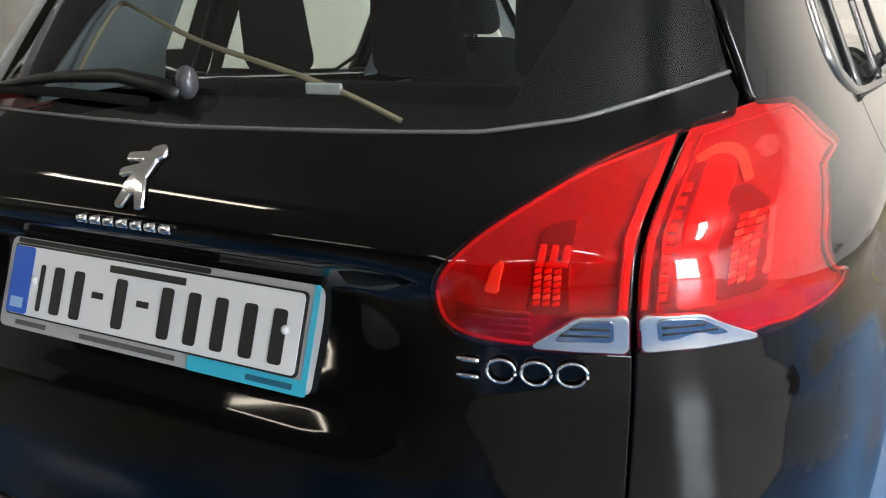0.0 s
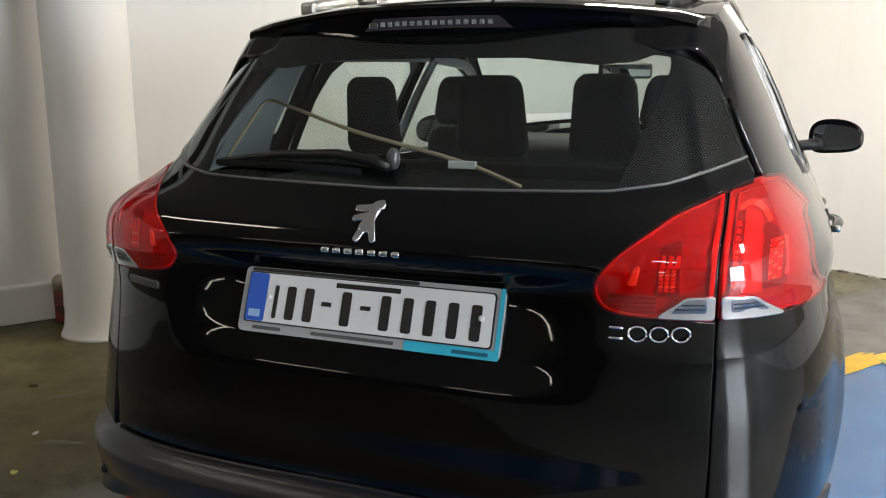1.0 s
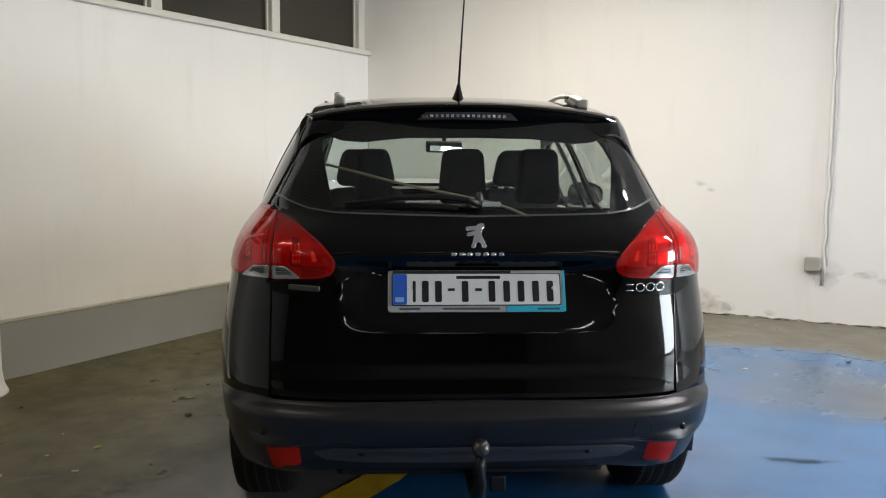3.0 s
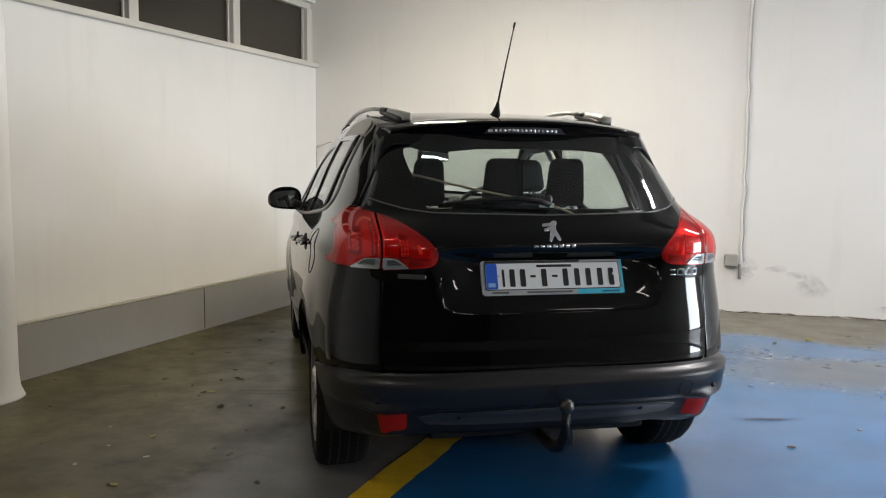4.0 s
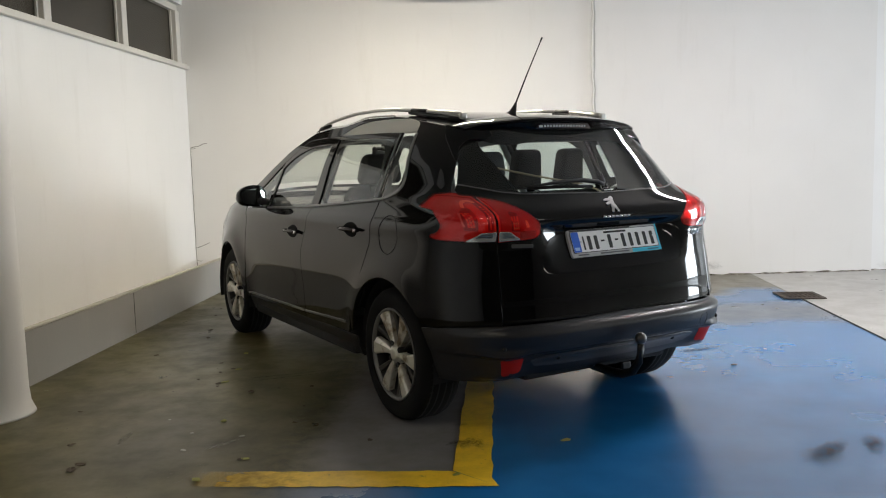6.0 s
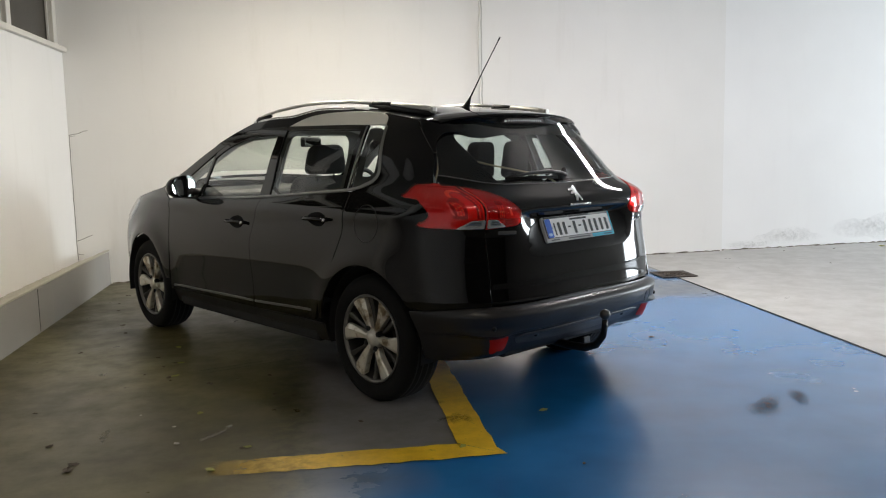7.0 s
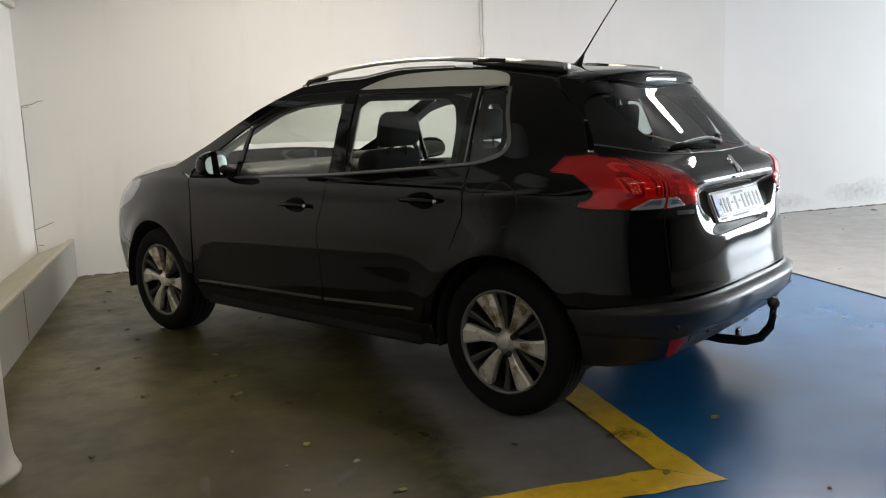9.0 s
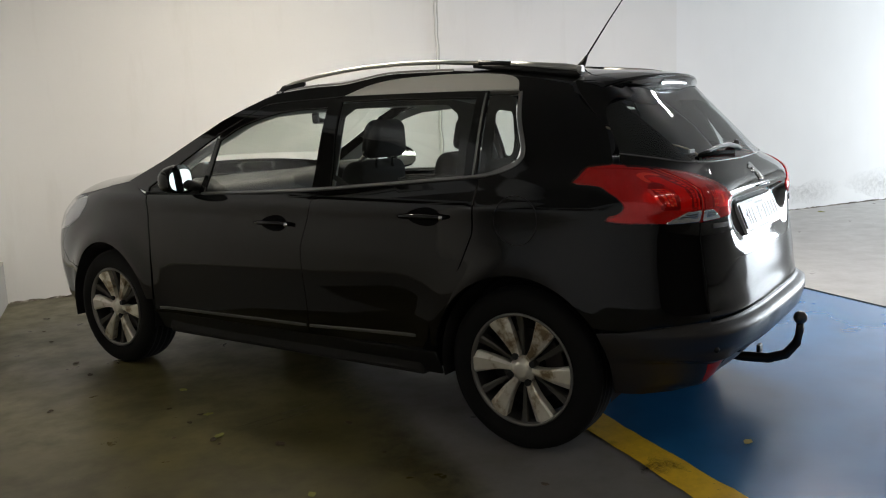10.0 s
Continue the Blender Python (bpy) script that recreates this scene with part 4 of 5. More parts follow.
def tail_light(side):
    lamp = panel("tail_light", T((-.601, .867), (-.687, .866)) + S(*LIGHT_EDGE) + T((-.651, 1.066), (-.601, 1.053)),
                 LENS_RED, car, side, "red tail light lens that wraps round the corner", d=shape, lift=.004, thick=.004, cell=.012)
    inner = panel("tail_light", T((-.5915, .866), *INNER_EDGE, (-.5915, 1.050)), LENS_RED, gate, side, "red tail light lens on the tailgate", d=tail_shape, lift=.004, thick=.004, cell=.012)
    for o in (lamp, inner):
        o.visible_shadow = False

    def deep(name, pts, mat, par, lift, thick=.006):
        panel(name, pts, mat, par, side, d=shape if par is lamp else tail_shape, lift=lift, thick=thick, cell=.03)

    deep("reflector", T((-.603, .863), (-.687, .862)) + S(*[(y - .004, z) for y, z in LIGHT_EDGE]) + T((-.651, 1.068), (-.603, 1.056)), RED_INNER, lamp, -.005)
    deep("reflector", T((-.5905, .862), *edge_out(1.03), (-.5905, 1.053)), RED_INNER, inner, -.005)
    for o in lamp, inner:
        a, b = (-.606, -.6035) if o is lamp else (-.590, -.5875)
        deep("rim_line", T((a, .91), (b, .91), (b, 1.040), (a, 1.042)), RED_BRIGHT, o, -.0015, .002)
    for par, pts in ((lamp, T((-.604, .872), (-.684, .871)) + S(*LIGHT_EDGE) + T((-.651, 1.060), (-.604, 1.050))), (inner, T((-.588, .872), *INNER_EDGE, (-.588, 1.047)))):
        loop = np.array(outline(pts, side))
        mid = loop.mean(0)
        loop = mid + (loop - mid) * .945
        dd = shape if par is lamp else tail_shape
        ring = place(loop[:, 0], loop[:, 1], lambda s, z, p: dd(s, z, p) - .001)
        part("guide_glint", tube([tuple(p) for p in ring] + [tuple(ring[0])], .0024, 6), RED_EDGE, par, smooth=True)
    # a bright middle blade between darker ribbed chambers
    deep("bowl", rounded(T((-.630, .915), (-.614, .915), (-.613, 1.025), (-.626, 1.027)), .004), RED_DARK, lamp, -.0035)
    deep("bowl", rounded(T((-.662, .912), (-.700, .914), (-.690, .990), (-.668, 1.006), (-.655, 1.006)), .008), RED_DARK, lamp, -.0035)
    deep("blade", rounded(T((-.632, .908), (-.660, .908), (-.652, 1.020), (-.628, 1.024)), .004), RED_BLADE, lamp, -.0015, .004)
    for k in range(10):
        z = .926 + k * .0062
        for x0, x1 in ((-.670, -.674), (-.677, -.681), (-.684, -.688)):
            deep("rib", T((x0, z), (x1, z + .002), (x1, z + .0040), (x0, z + .0020)), RED_BRIGHT if (k + int(-x0 * 1000) // 7) % 3 else AMBER, lamp, -.0018, .002)
    deep("guide_glint", rounded(T((-.6955, .930), (-.6990, .930), (-.6945, .984), (-.6915, .984)), .0015), PALE_FACET, lamp, -.001, .003)
    deep("guide_glint", T(*spline([(-.616, 1.030), (-.632, 1.037), (-.652, 1.030), (-.668, 1.010)]), *spline([(-.664, 1.008), (-.650, 1.025), (-.632, 1.032), (-.618, 1.026)])), AMBER, lamp, -.0015, .003)
    for x0 in (-.511, -.522, -.533):
        deep("rib", T((x0, .950), (x0 - .004, .950), (x0 - .005, .968), (x0 - .002, .968)), RED_BRIGHT, inner, -.0018, .002)
    for k in range(11):
        z = .918 + k * .009
        deep("rib", T((-.6155, z), (-.6215, z), (-.6215, z + .004), (-.6155, z + .004)), RED_BRIGHT, lamp, -.0018, .002)
    deep("bowl", rounded(T((-.505, .905), (-.540, .905), (-.538, .992), (-.512, .984)), .006), RED_DARK, inner, -.0035)
    for k in range(7):
        z = .912 + k * .0062
        for x0, x1 in ((-.510, -.514), (-.519, -.523), (-.528, -.532)):
            deep("rib", T((x0, z), (x1, z + .002), (x1, z + .0040), (x0, z + .0020)), AMBER if k in (1, 4) else RED_BRIGHT, inner, -.0018, .002)
    # a warm glint painted as an amber piece, like the amber ribs above
    deep("guide_glint", rounded(T((-.463, .922), (-.474, .922), (-.477, .950), (-.470, .944)), .003), AMBER, inner, -.003)
    for k in range(4):
        z = .879 + k * .0075
        deep("rib", T((-.436, z), (-.505, z - .002), (-.505, z + .002), (-.434, z + .004)), RED_DARK, inner, -.0005, .003)
    for par, pts, core in ((lamp, T((-.602, .869), (-.602, .905), (-.648, .902), (-.692, .867)), T((-.614, .8805), (-.614, .9025), (-.647, .8995), (-.668, .8805))),
                           (inner, T((-.590, .868), (-.590, .905), (-.550, .903), (-.508, .872)), T((-.578, .8805), (-.578, .9025), (-.551, .9005), (-.528, .8805)))):
        dd = shape if par is lamp else tail_shape
        panel("clear_section", rounded(pts, .006), SILVER_INNER, par, side, "clear reversing section with a silver reflector", d=dd, lift=.0055, thick=.004, cell=.02)
        panel("bulb_window", rounded(core, .005), LAMP_DARK, par, side, d=dd, lift=.0066, thick=.002, cell=.02, round_edge=.001)
        x0 = core[0][1]
        for k in range(2):
            z = .8865 + k * .0070
            x1 = x0 + (.044 - .009 * k) * (-1 if par is lamp else 1)
            panel("rib", T((x0 - .003 * (1 if par is lamp else -1), z), (x1, z), (x1, z + .0016), (x0 - .003 * (1 if par is lamp else -1), z + .0016)), ALLOY_DARK, par, side, d=dd, lift=.0078, thick=.001, cell=.03, round_edge=.0005)
    return lamp


RED_EDGE = material("red_edge_guide", (.50, .035, .025), .25)
RED_BLADE = material("red_blade", (.86, .075, .05), .25, .1)
RED_DARK = material("dark_red_bowl", (.27, .024, .018), .3, .2)
RED_BRIGHT = material("bright_red_guide", (.95, .14, .08), .2)
PALE_FACET = material("pale_lamp_facet", (1.0, .82, .70), .2, .3)
AMBER = material("amber_guide_glint", (1.0, .75, .35), .2)
LAMP_DARK = material("dark_lamp_window", (.30, .33, .38), .16, .9)
tail_light(1)
tail_light(-1)


def spoiler():
    """The roof spoiler: a lip over the window, its rear face and underside."""
    us = np.linspace(-1, 1, 41)
    rows = []
    for u in us:
        a = abs(u)
        y0 = -.135 + .02 * a
        z0 = roof_z(-.133) + (crown_z(-.133) - roof_z(-.133)) * (1 - a ** 2.4) + .002
        yt = -.330 + .100 * a ** 2.4
        zt = 1.390 - .034 * a ** 2.2
        k = step_up(a, .86, 1.0)
        pts = [(y0, z0), (y0 * .6 + yt * .4, z0 * .6 + zt * .4 + .004), (y0 * .2 + yt * .8, z0 * .2 + zt * .8 + .004), (yt, zt), (yt - .003, zt - .008), (yt + .006, zt - .018),
               (yt + .020, zt - .054), (yt + .030, zt - .064), (yt + .040, 1.312 - .040 * a ** 3), (yt + .080, 1.306 - .042 * a ** 3)]
        pts = [(y, z - k * .006) for y, z in pts]
        wide = (.536, .533, .523, .508, .508, .510, .522, .532, .552, .556)
        rows.append([(w * u, y, z) for w, (y, z) in zip(wide, pts)])
    bm = bmesh.new()
    grid = [[bm.verts.new(p) for p in r] for r in rows]
    for a, b in zip(grid, grid[1:]):
        for i in range(len(a) - 1):
            bm.faces.new((a[i], a[i + 1], b[i + 1], b[i]))
    bm.faces.new(grid[0])
    bm.faces.new(grid[-1][::-1])
    ob = part("spoiler", bm, PAINT, gate, smooth=True)
    ob.data.set_sharp_from_angle(angle=radians(38))
    for sd in (1, -1):
        panel("spoiler_fin", T(*spline([(-.577, 1.206), (-.562, 1.262), (-.545, 1.312), (-.522, 1.352)]), (-.40, 1.352), *spline([(-.40, 1.312), (-.445, 1.296), (-.500, 1.288), (-.545, 1.254), (-.570, 1.206)])), PAINT, gate, sd, d=lambda s, z, p: .001 + .022 * step_up(z, 1.20, 1.34) * step_up(np.abs(p[..., 0]), .41, .51), thick=.014, cell=.012)

    def face(x, z, out):
        a = abs(x) / .522
        return (x, -.330 + .085 * a ** 2.4 + .006 + (1.372 - z) / .032 * .014 - out, z - .030 * a ** 2.2)
    bm = bmesh.new()
    n = 12
    lo = [(-.165 + .33 * i / n, 1.343) for i in range(n + 1)]
    hi = [(-.138 + .276 * i / n, 1.366) for i in range(n + 1)]
    f0, f1 = [bm.verts.new(face(x, z, .003)) for x, z in lo], [bm.verts.new(face(x, z, .003)) for x, z in hi]
    b0, b1 = [bm.verts.new(face(x, z, -.01)) for x, z in lo], [bm.verts.new(face(x, z, -.01)) for x, z in hi]
    for i in range(n):
        bm.faces.new((f0[i], f0[i + 1], f1[i + 1], f1[i]))
        bm.faces.new((f0[i], b0[i], b0[i + 1], f0[i + 1]))
        bm.faces.new((f1[i], f1[i + 1], b1[i + 1], b1[i]))
    lamp = part("brake_light", bm, material("brake_lens", (.05, .04, .04), .12), gate, "smoked high brake light strip")
    for i in range(15):
        x, y, z = face(-.118 + i * .0169, 1.354, .004)
        part("diode", box(x - .005, x + .005, y - .002, y + .004, z - .005, z + .005, .001), SILVER_INNER, lamp)
    x, y, z = face(-.138, 1.352, .004)
    part("diode_end", box(x - .012, x + .008, y - .002, y + .004, z - .005, z + .006, .001), MIRROR, lamp)


spoiler()


def plate():
    """The number plate in its dealer's holder; its writing is plain bars."""
    m = Matrix.Translation((0, -.656, .834)) @ Matrix.Rotation(radians(90 - 21.5), 4, "X")
    ob = new("number_plate")
    ob.parent = gate
    ob.matrix_world = m
    tagged(ob, "white number plate with a blue band in a grey and cyan holder")

    def rect(x0, x1, y0, y1, z0, z1, mat, name, r=.008):
        pts = [(p[1], p[2]) for p in rounded([("t", x0, y0), ("t", x1, y0), ("t", x1, y1), ("t", x0, y1)], r, 4)]
        part(name, prism(pts, z0, z1), mat, ob)

    rect(-.258, .258, -.062, .060, -.012, .004, material("holder_grey", (.42, .42, .42), .3), "holder", .012)
    rect(.085, .2585, -.0625, -.045, .0042, .0050, CYAN, "holder_band", .004)
    rect(.2505, .2585, -.046, .0605, .0042, .0050, CYAN, "holder_edge", .004)
    rect(-.245, .100, .0525, .0590, .0042, .0048, INK, "holder_edge", .003)
    rect(-.247, .245, -.0445, .0515, .0045, .0065, INK, "plate_rim", .008)
    rect(-.244, .242, -.042, .049, .0068, .0080, PLATE_WHITE, "plate", .007)
    rect(-.2435, -.203, -.0415, .0485, .0082, .0088, PLATE_BLUE, "blue_band", .006)
    rect(-.237, -.212, -.034, -.020, .0090, .0093, material("pale_blue", (.35, .55, .85), .4), "bar", .001)
    xs = [-.182, -.150, -.112, -.075, -.035, .004, .043, .086, .128, .171, .213]
    for i, x in enumerate(xs):
        if i in (3, 5):
            rect(x - .010, x + .010, -.002, .006, .0083, .0090, INK, "bar", .001)
        else:
            w = .0042 if i == 0 else .0095
            rect(x - w, x + w, -.034, .028, .0083, .0090, INK, "bar", .005)
    rect(-.060, .068, .034, .043, .0083, .0090, INK, "bar", .001)
    grey_ink = material("grey_ink", (.10, .10, .10), .5)
    for a, b in ((-.225, -.165), (-.10, .065)):
        rect(a, b, -.0565, -.0500, .0044, .0050, grey_ink, "bar", .001)
    rect(.175, .240, -.0575, -.0510, .0052, .0057, material("dark_cyan", (.01, .12, .2), .4), "bar", .001)
    for x in (-.196, .222):
        bm = lathe([(.0055, .008), (.0050, .0105), (.002, .012)], 14)
        bmesh.ops.translate(bm, verts=bm.verts, vec=(x, .006, 0))
        part("screw_cap", bm, material("white_cap", (.8, .8, .8), .4), ob, smooth=True)


plate()


def badge_row(x0, x1, z, h, kinds, parent, name):
    """Chrome shapes in a row on the tailgate: o for a ring, | for a bar."""
    n = len(kinds)
    w = (x1 - x0) / n
    for i, k in enumerate(kinds):
        xc = x0 + (i + .5) * w
        pts = []
        if k == "o":
            for j in range(25):
                a = 2 * math.pi * j / 24
                x, zz = xc + .42 * w * math.cos(a), z + h / 2 * math.sin(a)
                pts.append(tuple(place(np.array([-math.copysign(s_tail(x, zz), x)]), np.array([zz]), lambda s, v, p: tail_shape(s, v, p) + .004)[0]))
            part(name, tube(pts, h * .085, 6), CHROME, parent, smooth=True)
        else:
            for zz, half in ((z + h * .36, .34), (z - h * .36, .34)) if k == "=" else ((z, .30),):
                pts = [tuple(place(np.array([-math.copysign(s_tail(x, zz), x)]), np.array([zz]), lambda s, v, p: tail_shape(s, v, p) + .003)[0]) for x in np.linspace(xc - half * w, xc + half * w, 4)]
                part(name, tube(pts, h * (.12 if k == "=" else .40), 8, 1.0), CHROME, parent, smooth=True)


badge_row(.432, .560, .844, .024, "=oo8".replace("8", "o"), gate, "badge")
badge_row(-.080, .080, .941, .014, "-------", gate, "lettering_bar")
patch("badge", rounded(T((-.541, .851), (-.455, .848), (-.455, .837), (-.541, .840)), .002), DULL_CHROME, gate, 1, .005, tail_shape, "small satin badge")


def emblem():
    """A chrome emblem, kept to a plain upright shape."""
    strokes = [((-.002, .976), (.010, 1.014), .010), ((.008, .990), (.021, .960), .0055), ((-.002, .984), (-.014, .960), .0055),
               ((.002, 1.000), (-.028, .994), .0042), ((.004, 1.012), (-.030, 1.010), .0042), ((.004, 1.012), (.022, 1.019), .0075)]
    ob = None
    for (x0, z0), (x1, z1), w in strokes:
        n = Vector((z0 - z1, x1 - x0)).normalized() * w
        pts = rounded(T((x0 + n.x, z0 + n.y), (x0 - n.x, z0 - n.y), (x1 - n.x * .7, z1 - n.y * .7), (x1 + n.x * .7, z1 + n.y * .7)), w * .6, 3)
        me = skin_mesh("emblem" if ob is None else "stroke", [(-x, z) for _, x, z in pts], CHROME, thick=.008, cell=.02, d=tail_shape, lift=.006 + w * .15, round_edge=.0015)
        if ob is None:
            ob = new("emblem", me)
        else:
            new("stroke", me).parent = ob
    ob.parent = gate
    tagged(ob, "chrome emblem")


emblem()


def wiper():
    def at(x, z, out):
        s0 = -math.copysign(s_tail(x, z), x)
        return tuple(place(np.array([s0]), np.array([z]), lambda s, v, p: 0 * v + out)[0])
    arm = part("wiper", tube([at(.012, 1.070, .016), at(-.02, 1.077, .022), at(-.10, 1.086, .024), at(-.22, 1.086, .018), at(-.30, 1.081, .014), at(-.375, 1.076, .010)], [.012, .013, .012, .010, .008, .005], 12, .8), BLACK, gate, "black rear wiper arm", True)
    part("blade", tube([at(-.05, 1.066, .008), at(-.20, 1.072, .008), at(-.385, 1.072, .007)], .007, 8), RUBBER, arm, smooth=True)
    bm = bmesh.new()
    bmesh.ops.create_uvsphere(bm, u_segments=20, v_segments=12, radius=.017, matrix=Matrix.Translation(at(.014, 1.084, .018)) @ Matrix.Diagonal((.8, .9, 1.25, 1)))
    part("wiper_cap", bm, material("grey_cap", (.05, .05, .055), .25), arm, smooth=True)


wiper()

# ---- front ----
HEAD_INNER = material("headlight_chamber", (.36, .37, .38), .3, .3)
for sd in (1, -1):
    panel("front_bumper", S((2.90, .262), (2.900, .32)) + arc(HUB_F, HUB_Z, ARCH, 2, 33, 8) + S((3.03, .525), (3.14, .612), (3.01, .728), (3.25, .692), (3.40, .68), (3.43, .40), (3.41, .262)), PAINT, car, sd, d=shape)
    hl = panel("headlight", S((2.80, .910), (2.805, .868), (2.868, .796), (3.010, .738), (3.25, .700), (3.31, .76), (3.20, .84), (3.00, .898)), LENS_CLEAR, car, sd, "clear headlight lens", lift=.004, thick=.004)
    panel("reflector", S((2.81, .905), (2.815, .87), (2.875, .80), (3.015, .745), (3.25, .706), (3.30, .76), (3.19, .835), (3.00, .89)), HEAD_INNER, hl, sd, lift=-.012)
part("grille", box(-.50, .50, 3.15, 3.30, .40, .85, .04), BLACK, car)


# ---- wheels ----
def wheel(name, m):
    """A tyre with tread blocks and a rim with six broad and six thin spokes; +x is its outer face."""
    ob = new(name)
    ob.parent = car
    ob.matrix_world = m
    w, r = .102, .314
    prof = [(.212, -w * .9), (.235, -w), (.268, -w * 1.03), (.295, -w * .95), (.308, -w * .78), (r, -w * .55), (r, w * .55), (.308, w * .78), (.295, w * .95), (.268, w * 1.03), (.235, w), (.214, w * .86)]
    tyre = part("tyre", lathe(prof, 72, "x", False), RUBBER, ob, "black worn rubber tyre", True)
    for x in (-.052, -.018, .018, .052):
        groove = lathe([(r + .0006, x - .004), (r + .0006, x + .004)], 60, "x", False)
        part("groove", groove, DARK, tyre)
    bars = bmesh.new()
    for k in range(60):
        a = 2 * math.pi * k / 60
        for s in (-1, 1):
            b2 = box(s * .044 - (.0 if s > 0 else .017), s * .044 + (.017 if s > 0 else .0), -.0025, .0025, r - .004, r + .0006)
            bmesh.ops.rotate(b2, verts=b2.verts, cent=(0, 0, 0), matrix=Matrix.Rotation(a, 3, "X"))
            me = bpy.data.meshes.new("t")
            b2.to_mesh(me)
            b2.free()
            bars.from_mesh(me)
            bpy.data.meshes.remove(me)
    tagged(part("tread_cut", bars, DARK, tyre), kind="stuff")
    rim = part("rim", lathe([(.213, .086), (.219, .094), (.216, .099), (.208, .096), (.204, .082)], 64, "x", False), RIM_EDGE, ob, "machined alloy rim with dark pockets", True)
    part("barrel", lathe([(.204, .082), (.200, .060), (.196, -.05), (.205, -.09), (.213, -.092)], 64, "x", False), ALLOY_DARK, rim, smooth=True)
    part("brake_disc", lathe([(.06, .0), (.135, .0), (.135, -.012), (.06, -.012)], 40, "x", False), material("brake_steel", (.10, .09, .085), .5, .8), ob)
    part("wheel_well_disc", lathe([(.01, -.03), (.195, -.03), (.195, -.04), (.01, -.04)], 32, "x"), DARK, ob)

    def spoke(a, st, mat, nm):
        """A blade through stations of radius, its two edges, face depth and the drop of its far edge."""
        bm = bmesh.new()
        rings = []
        for rr, e0, e1, x, drop in st:
            m1, m2 = e0 + .12 * (e1 - e0), e0 + .72 * (e1 - e0)
            rings.append([bm.verts.new(v) for v in ((x - .006, e0, rr), (x, m1, rr), (x + .001, m2, rr), (x - drop, e1, rr), (x - .035, e1, rr), (x - .035, e0, rr))])
        for p, q in zip(rings, rings[1:]):
            for i in range(6):
                bm.faces.new((p[i], p[(i + 1) % 6], q[(i + 1) % 6], q[i]))
        bm.faces.new(rings[0][::-1])
        bm.faces.new(rings[-1])
        bmesh.ops.rotate(bm, verts=bm.verts, cent=(0, 0, 0), matrix=Matrix.Rotation(a, 3, "X"))
        part(nm, bm, mat, rim)

    for k in range(6):
        a = math.pi / 3 * k + math.pi / 6
        spoke(a, [(.026, -.014, .014, .080, .004), (.060, -.011, .018, .083, .005), (.095, -.012, .029, .087, .008), (.130, -.018, .037, .090, .011), (.165, -.027, .044, .092, .013), (.196, -.035, .049, .094, .014), (.212, -.037, .046, .093, .016)], ALLOY, "spoke")
        spoke(a + math.pi / 6 + .03, [(.026, -.006, .006, .060, .003), (.10, -.008, .009, .066, .003), (.16, -.012, .013, .074, .004), (.206, -.017, .017, .084, .004)], ALLOY_SHADED, "thin_spoke")
    part("hub_cap", lathe([(.050, .050), (.050, .080), (.033, .086), (.031, .092), (.022, .096), (.004, .097)], 32, "x"), ALLOY, rim, smooth=True)
    for k in range(4):
        a = math.pi / 2 * k + .5
        bm = lathe([(.013, .05), (.013, .0885), (.008, .089)], 16, "x")
        bmesh.ops.translate(bm, verts=bm.verts, vec=(0, .054 * math.cos(a), .054 * math.sin(a)))
        part("bolt_hole", bm, DARK, rim)


RIM_EDGE = material("dull_rim_edge", (.17, .165, .155), .42, .55)
# shade on the set-back thin spokes is put into this darker alloy colour
ALLOY_SHADED = material("shaded_alloy", (.075, .072, .066), .4, .6)
TRACK = .690
for y in (HUB_R, HUB_F):
    wheel("wheel", pose(-TRACK, y, .309, 0, 0, 180))
    wheel("wheel", pose(TRACK, y, .309, 0, 0, 0))


def liner(y, side):
    bm = bmesh.new()
    rows = []
    for i in range(25):
        a = radians(-12 + 204 * i / 24)
        rows.append([(side * x, y + r * math.cos(a), .31 + r * math.sin(a)) for x, r in ((.772 if y == HUB_R else .796, .363), (.74, .358), (.52, .352))])
    grid = [[bm.verts.new(p) for p in r] for r in rows]
    for a, b in zip(grid, grid[1:]):
        for i in range(2):
            bm.faces.new((a[i], a[i + 1], b[i + 1], b[i]))
    part("arch_liner", bm, DARK, car, smooth=True)


for y in (HUB_R, HUB_F):
    for sd in (1, -1):
        liner(y, sd)
part("underbody", join(box(-.42, .42, -.54, 3.15, .235, .52, .02), box(-.62, .62, .40, 3.0, .22, .50, .02), box(-.78, .78, .45, 2.08, .22, .42, .02), box(-.55, .55, -.54, -.42, .33, .52, .02)), DARK, car)
part("exhaust", tube([(-.30, .35, .235), (-.32, -.05, .235), (-.34, -.30, .24)], .040, 14), material("dull_steel", (.08, .075, .07), .5, .8), car, "dull steel exhaust", True)


def tow_bar():
    steel = material("tow_steel", (.10, .095, .09), .35, .9)
    hook = part("tow_bar", tube([(0, -.40, .245), (0, -.60, .235), (0, -.70, .240), (0, -.765, .264), (0, -.805, .316), (0, -.817, .370), (0, -.817, .396)], [.020, .020, .020, .019, .018, .016, .014], 14), BLACK, car, "black swan-neck tow bar", True)
    bm = bmesh.new()
    bmesh.ops.create_uvsphere(bm, u_segments=24, v_segments=16, radius=.026, matrix=Matrix.Translation((0, -.817, .420)))
    part("tow_ball", bm, steel, hook, "worn steel tow ball", True)
    part("socket_plate", box(.045, .095, -.655, -.64, .225, .275, .006), BLACK, hook)
    part("cross_beam", box(-.45, .45, -.52, -.46, .255, .30, .008), BLACK, hook)


tow_bar()


